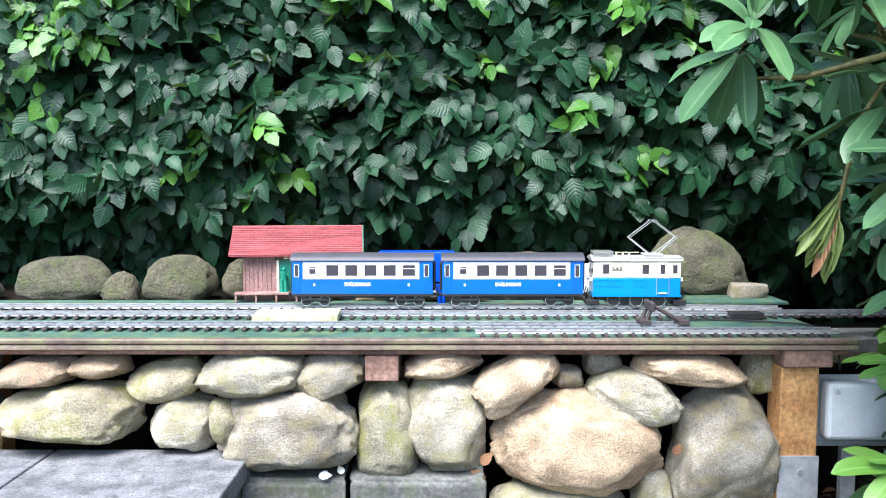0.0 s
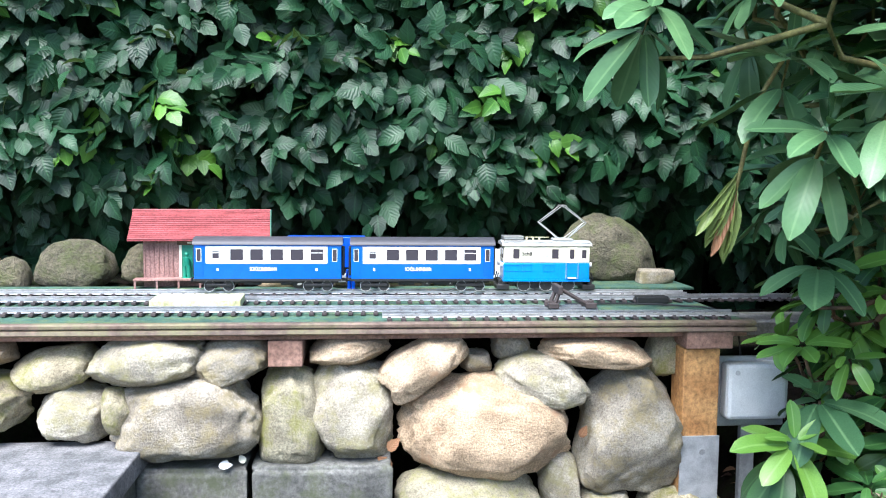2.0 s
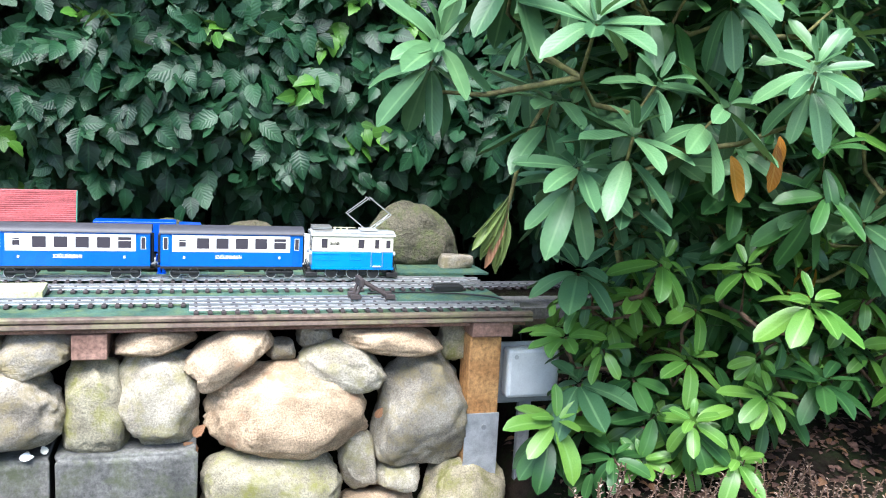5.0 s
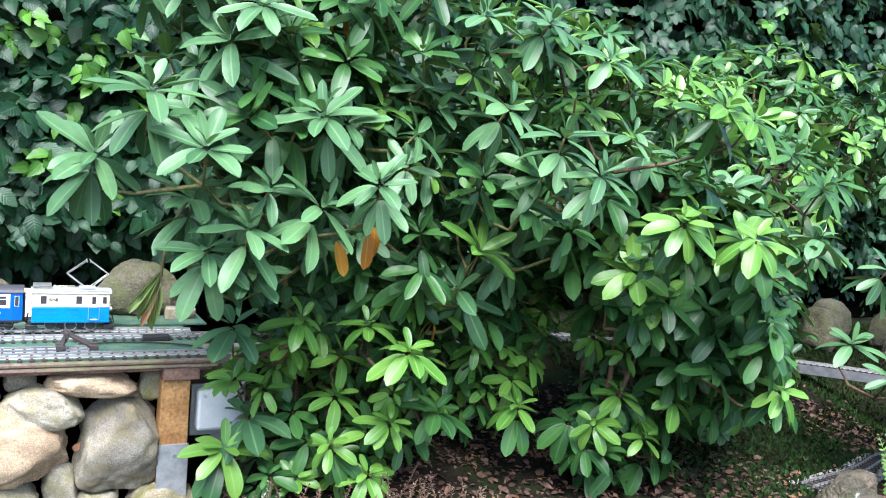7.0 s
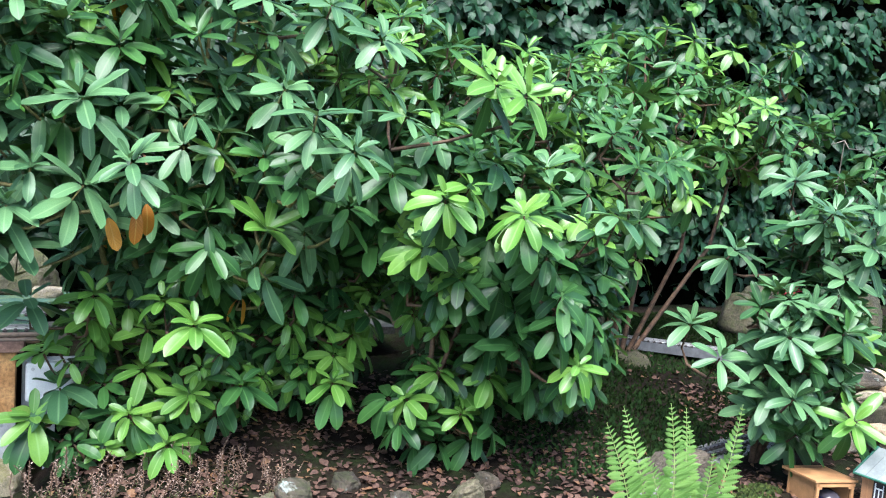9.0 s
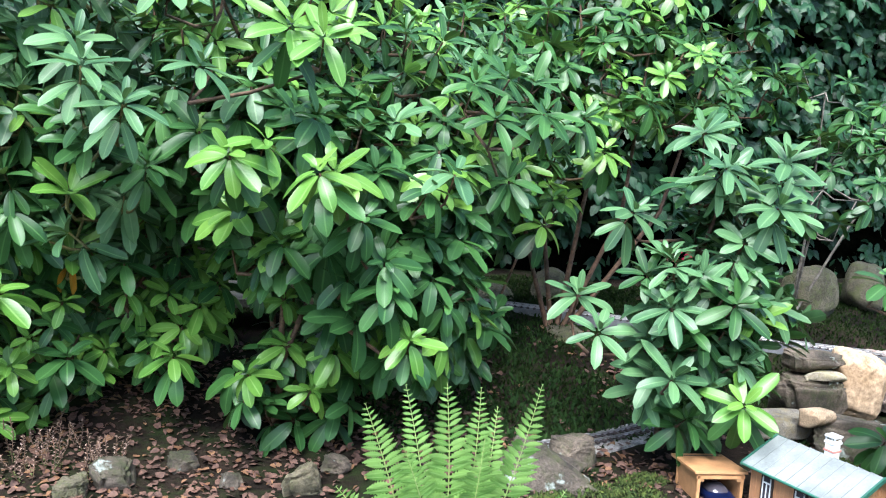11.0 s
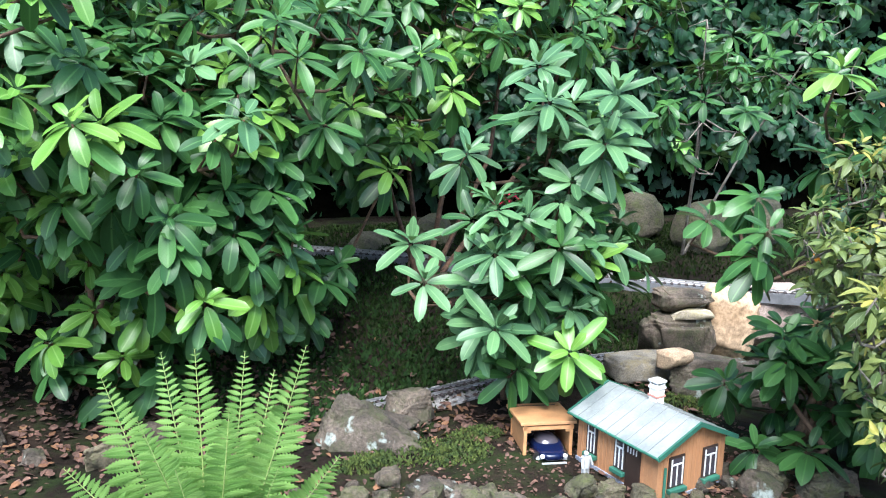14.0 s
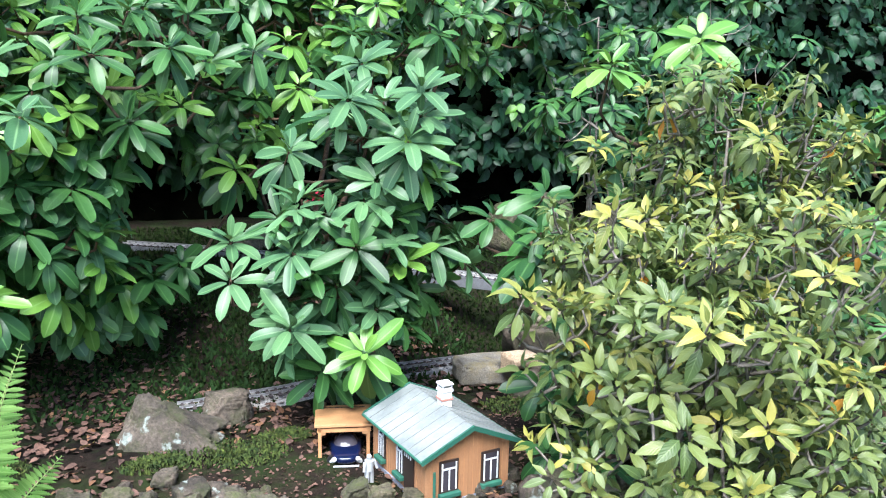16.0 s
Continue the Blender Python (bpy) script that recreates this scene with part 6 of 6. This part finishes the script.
for i in range(80000):
    x, y = rnd.uniform(2.2, 7.2), rnd.uniform(0.5, 3.4)
    n = noise.noise(Vector((x * 1.6, y * 1.6, 7)))
    if n + rnd.gauss(0, 0.12) + 0.6 * ease(1.5, 1.75, y) - 0.5 * ease(1.4, 1.1, y) - 0.6 * ease(2.95, 2.6, x) < 0.2:
        continue
    z = ground_height(x, y) - 0.003
    mv.append((leaf_frame((x, y, z), (rnd.gauss(0, 0.4), rnd.gauss(0, 0.4), 1), (rnd.gauss(0, 1), rnd.gauss(0, 1), 0.1), rnd.uniform(0.014, 0.034)), 0))
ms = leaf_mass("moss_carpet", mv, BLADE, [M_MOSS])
tagged(ms, "dark green moss and ground cover on the bank", "moss", kind="stuff")

mv = []
for cx, cy, cr in ((3.36, 0.93, 0.13), (3.5, 0.86, 0.1), (3.22, 0.88, 0.08), (3.62, 0.98, 0.08), (2.75, 1.0, 0.1), (4.5, 1.05, 0.12)):
    for i in range(900):
        a, r = rnd.uniform(0, 6.28), cr * rnd.random() ** 0.6
        x, y = cx + r * math.cos(a) * 1.3, cy + r * math.sin(a) * 0.8
        z = ground_height(x, y) + 0.014 * (1 - (r / cr) ** 2)
        mv.append((leaf_frame((x, y, z - 0.004), (rnd.gauss(0, 0.5), rnd.gauss(0, 0.5), 1), (rnd.gauss(0, 1), rnd.gauss(0, 1), 0.1), rnd.uniform(0.01, 0.02)), 0))
tagged(leaf_mass("moss_cushion", mv, AZ_FORMS[:1], [surf("bright_moss", (0.02, 0.045, 0.006), (0.08, 0.11, 0.016), 0.95, 30.0, 150.0, 0.5, 0.005)]), "bright green moss cushions between the stones", "moss", kind="stuff")

# ---- fern ----
FERN_FORM = [leaf_form(0.145, c, 0.2, 18, lance, 0.3) for c in (0.1, 0.2)]


def fern_frond(parent, base, tip, bow, width, seed):
    rnd = random.Random(seed)
    base, tip = Vector(base), Vector(tip)
    d = tip - base
    side = d.cross(Vector((0, 1, 0.25))).normalized()
    front = side.cross(d.normalized()).normalized()
    pts = []
    for k in range(37):
        u = k / 36
        pts.append(base + d * u + Vector((0, -bow, 0)) * math.sin(u * math.pi) + UP * bow * 0.6 * math.sin(u * math.pi))
    leaves = []
    for k in range(5, 37):
        u = k / 36
        p = pts[k]
        t = (pts[min(36, k + 1)] - pts[k - 1]).normalized()
        ln = width * min(1.0, (u - 0.08) / 0.2) * (1 - u) ** 0.75 * 1.3 + 0.005
        for s in (-1, 1):
            pw = (side * s + t * (0.3 + 0.35 * u) - UP * rnd.uniform(0.05, 0.3) + front * rnd.gauss(0, 0.12)).normalized()
            leaves.append((leaf_frame(p, pw, front, ln * rnd.uniform(0.92, 1.06)), 0))
    fr = leaf_mass("frond", leaves, FERN_FORM, [M_FERN], parent, kind="")
    st = tubes("stalk", [[(p, 0.003 * (1 - 0.75 * i / 36)) for i, p in enumerate(pts)]], plain("fern_stalk", (0.22, 0.3, 0.09), 0.6) if "fern_stalk" not in bpy.data.materials else bpy.data.materials["fern_stalk"], fr)
    st.matrix_parent_inverse = Matrix()
    return fr


fern = thing("fern", pose(2.72, 0.5, 0.1), "light green fern with upright feathery fronds", "fern")
for i, (bx, by, tx, ty, tz, w) in enumerate(((2.66, 0.52, 2.5, 0.5, 0.67, 0.1), (2.71, 0.5, 2.7, 0.48, 0.72, 0.1), (2.76, 0.5, 2.95, 0.46, 0.71, 0.095), (2.7, 0.52, 2.63, 0.6, 0.68, 0.075), (2.74, 0.52, 2.82, 0.55, 0.68, 0.08), (2.68, 0.48, 2.42, 0.42, 0.5, 0.095), (2.76, 0.48, 3.02, 0.42, 0.44, 0.09), (2.72, 0.46, 2.64, 0.3, 0.52, 0.1), (2.74, 0.46, 2.85, 0.28, 0.5, 0.095), (2.7, 0.5, 2.45, 0.34, 0.3, 0.09), (2.76, 0.5, 3.06, 0.3, 0.3, 0.085), (2.72, 0.5, 2.57, 0.4, 0.6, 0.09), (2.75, 0.5, 2.9, 0.62, 0.6, 0.085), (2.72, 0.5, 2.76, 0.36, 0.62, 0.09))):
    fern_frond(fern, (bx, by, 0.1), (tx, ty, tz), 0.05, w, i)

# ---- heather ----
hea = thing("heather", pose(1.45, 1.72, 0.1), "faded pink heather with dry upright spikes", "heather")
runs, buds = [], []
for i in range(130):
    x, y = rnd.uniform(1.0, 1.9), rnd.uniform(1.42, 1.72)
    z0, h = 0.06, rnd.uniform(0.1, 0.26)
    p = Vector((x, y, z0))
    lean = Vector((rnd.gauss(0, 0.25), rnd.gauss(-0.1, 0.2), 1)).normalized()
    runs.append([(p + lean * h * k / 4 + Vector((0.006 * math.sin(k * 2 + i), 0, 0)), 0.0018) for k in range(5)])
    for k in range(int(h / 0.006)):
        v = k * 0.006 / h
        if v < 0.3:
            continue
        f = k * 2.4
        buds.append((leaf_frame(p + lean * h * v, Vector((math.cos(f), math.sin(f), 0.9)), UP, 0.013), 1 if v < 0.5 else 0))
leaf_mass("flower_spike", buds, AZ_FORMS[:1], [M_HEATHER, M_LAZ], hea)
tubes("stem", runs, M_BARK, hea, 4)

# drooping withered bud cluster that hangs from the tall shrub
dro = thing("hanging_shoot", pose(0.8, 1.6, 1.2), "broken hanging shoot with limp olive and brown leaves", "shoot")
tubes("stalk", [[((0.83, 1.55, 1.2), 0.005), ((0.79, 1.57, 1.12), 0.005), ((0.775, 1.58, 1.02), 0.005), ((0.77, 1.6, 0.95), 0.004)]], M_TWIG, dro)
for k in range(7):
    a = leaf_frame((0.77, 1.6, 0.985 - 0.008 * k), (-0.72 + 0.1 * k, 0.12 * math.sin(k * 2), -1), (0.8 * math.cos(k * 2), -1, 0.2), 0.125 + 0.012 * (k % 3))
    leaf_piece(k % 3, "rolled", ROLLED, M_LDRY if k == 4 else M_LIMP, a, dro)
# faded orange leaves in the tall shrub
for i, (x, y, z) in enumerate(((1.33, 1.42, 1.13), (1.36, 1.45, 1.15), (1.25, 1.47, 1.1))):
    o = leaf_piece(i, "rh", RH_FORMS, M_LORANGE, leaf_frame((x, y, z), (0.15 * i, -0.1, -1), (0.2, -1, 0.1), 0.11), dro)
# crimson flower head by the bridge
fl = thing("flower_head", pose(3.752, 1.06, 0.94), "small crimson spent flower cluster", "flower")
for k in range(14):
    f = k * 2.4
    leaf_piece(k % 3, "az", AZ_FORMS, M_FLOWER, leaf_frame((3.752 + 0.012 * math.cos(f), 1.06 + 0.012 * math.sin(f), 0.93 + 0.003 * k), (math.cos(f), math.sin(f), 0.5), UP, 0.028), fl)

# fallen petals and dry leaves on the kerb block and between the stones
for i, (x, y, z, s, m) in enumerate(((-0.32, 2.055, 0.252, 0.035, M_WHITE), (-0.3, 2.08, 0.252, 0.018, M_CREAM), (-0.26, 2.07, 0.253, 0.03, M_CREAM), (0.1, 2.09, 0.27, 0.045, M_LDRY), (0.11, 2.1, 0.22, 0.05, M_LDRY), (0.6, 2.08, 0.3, 0.035, M_LDRY))):
    t = thing("fallen_leaf", pose(x, y, z), "pale dry leaf fallen on the wall stones" if m is M_LDRY else "small pale petal lying on the concrete block", "leaf", "fallen leaves")
    a = leaf_frame((x, y, z), (math.cos(i * 2.3), 0.2 * math.sin(i), 0.15 if i < 3 else 1), (0.1, -1, 0.9), s)
    leaf_piece(i % 4, "hedge", HEDGE_FORMS, m, a, t)

# mossy turf between the shrubs and the track
rnd = random.Random(77)
turf = []
for i in range(12000):
    x, y = rnd.uniform(2.2, 4.6), rnd.uniform(0.75, 2.35)
    if noise.noise(Vector((x * 2.3, y * 2.3, 5))) < -0.22 + 0.9 * ease(1.35, 1.1, y) + 0.9 * ease(2.9, 2.6, x):
        continue
    turf.append((leaf_frame((x, y, ground_height(x, y) - 0.004), (rnd.gauss(0, 0.6), rnd.gauss(-0.1, 0.6), 1), (rnd.gauss(0, 1), -1, 0.2), rnd.uniform(0.018, 0.042)), 0))
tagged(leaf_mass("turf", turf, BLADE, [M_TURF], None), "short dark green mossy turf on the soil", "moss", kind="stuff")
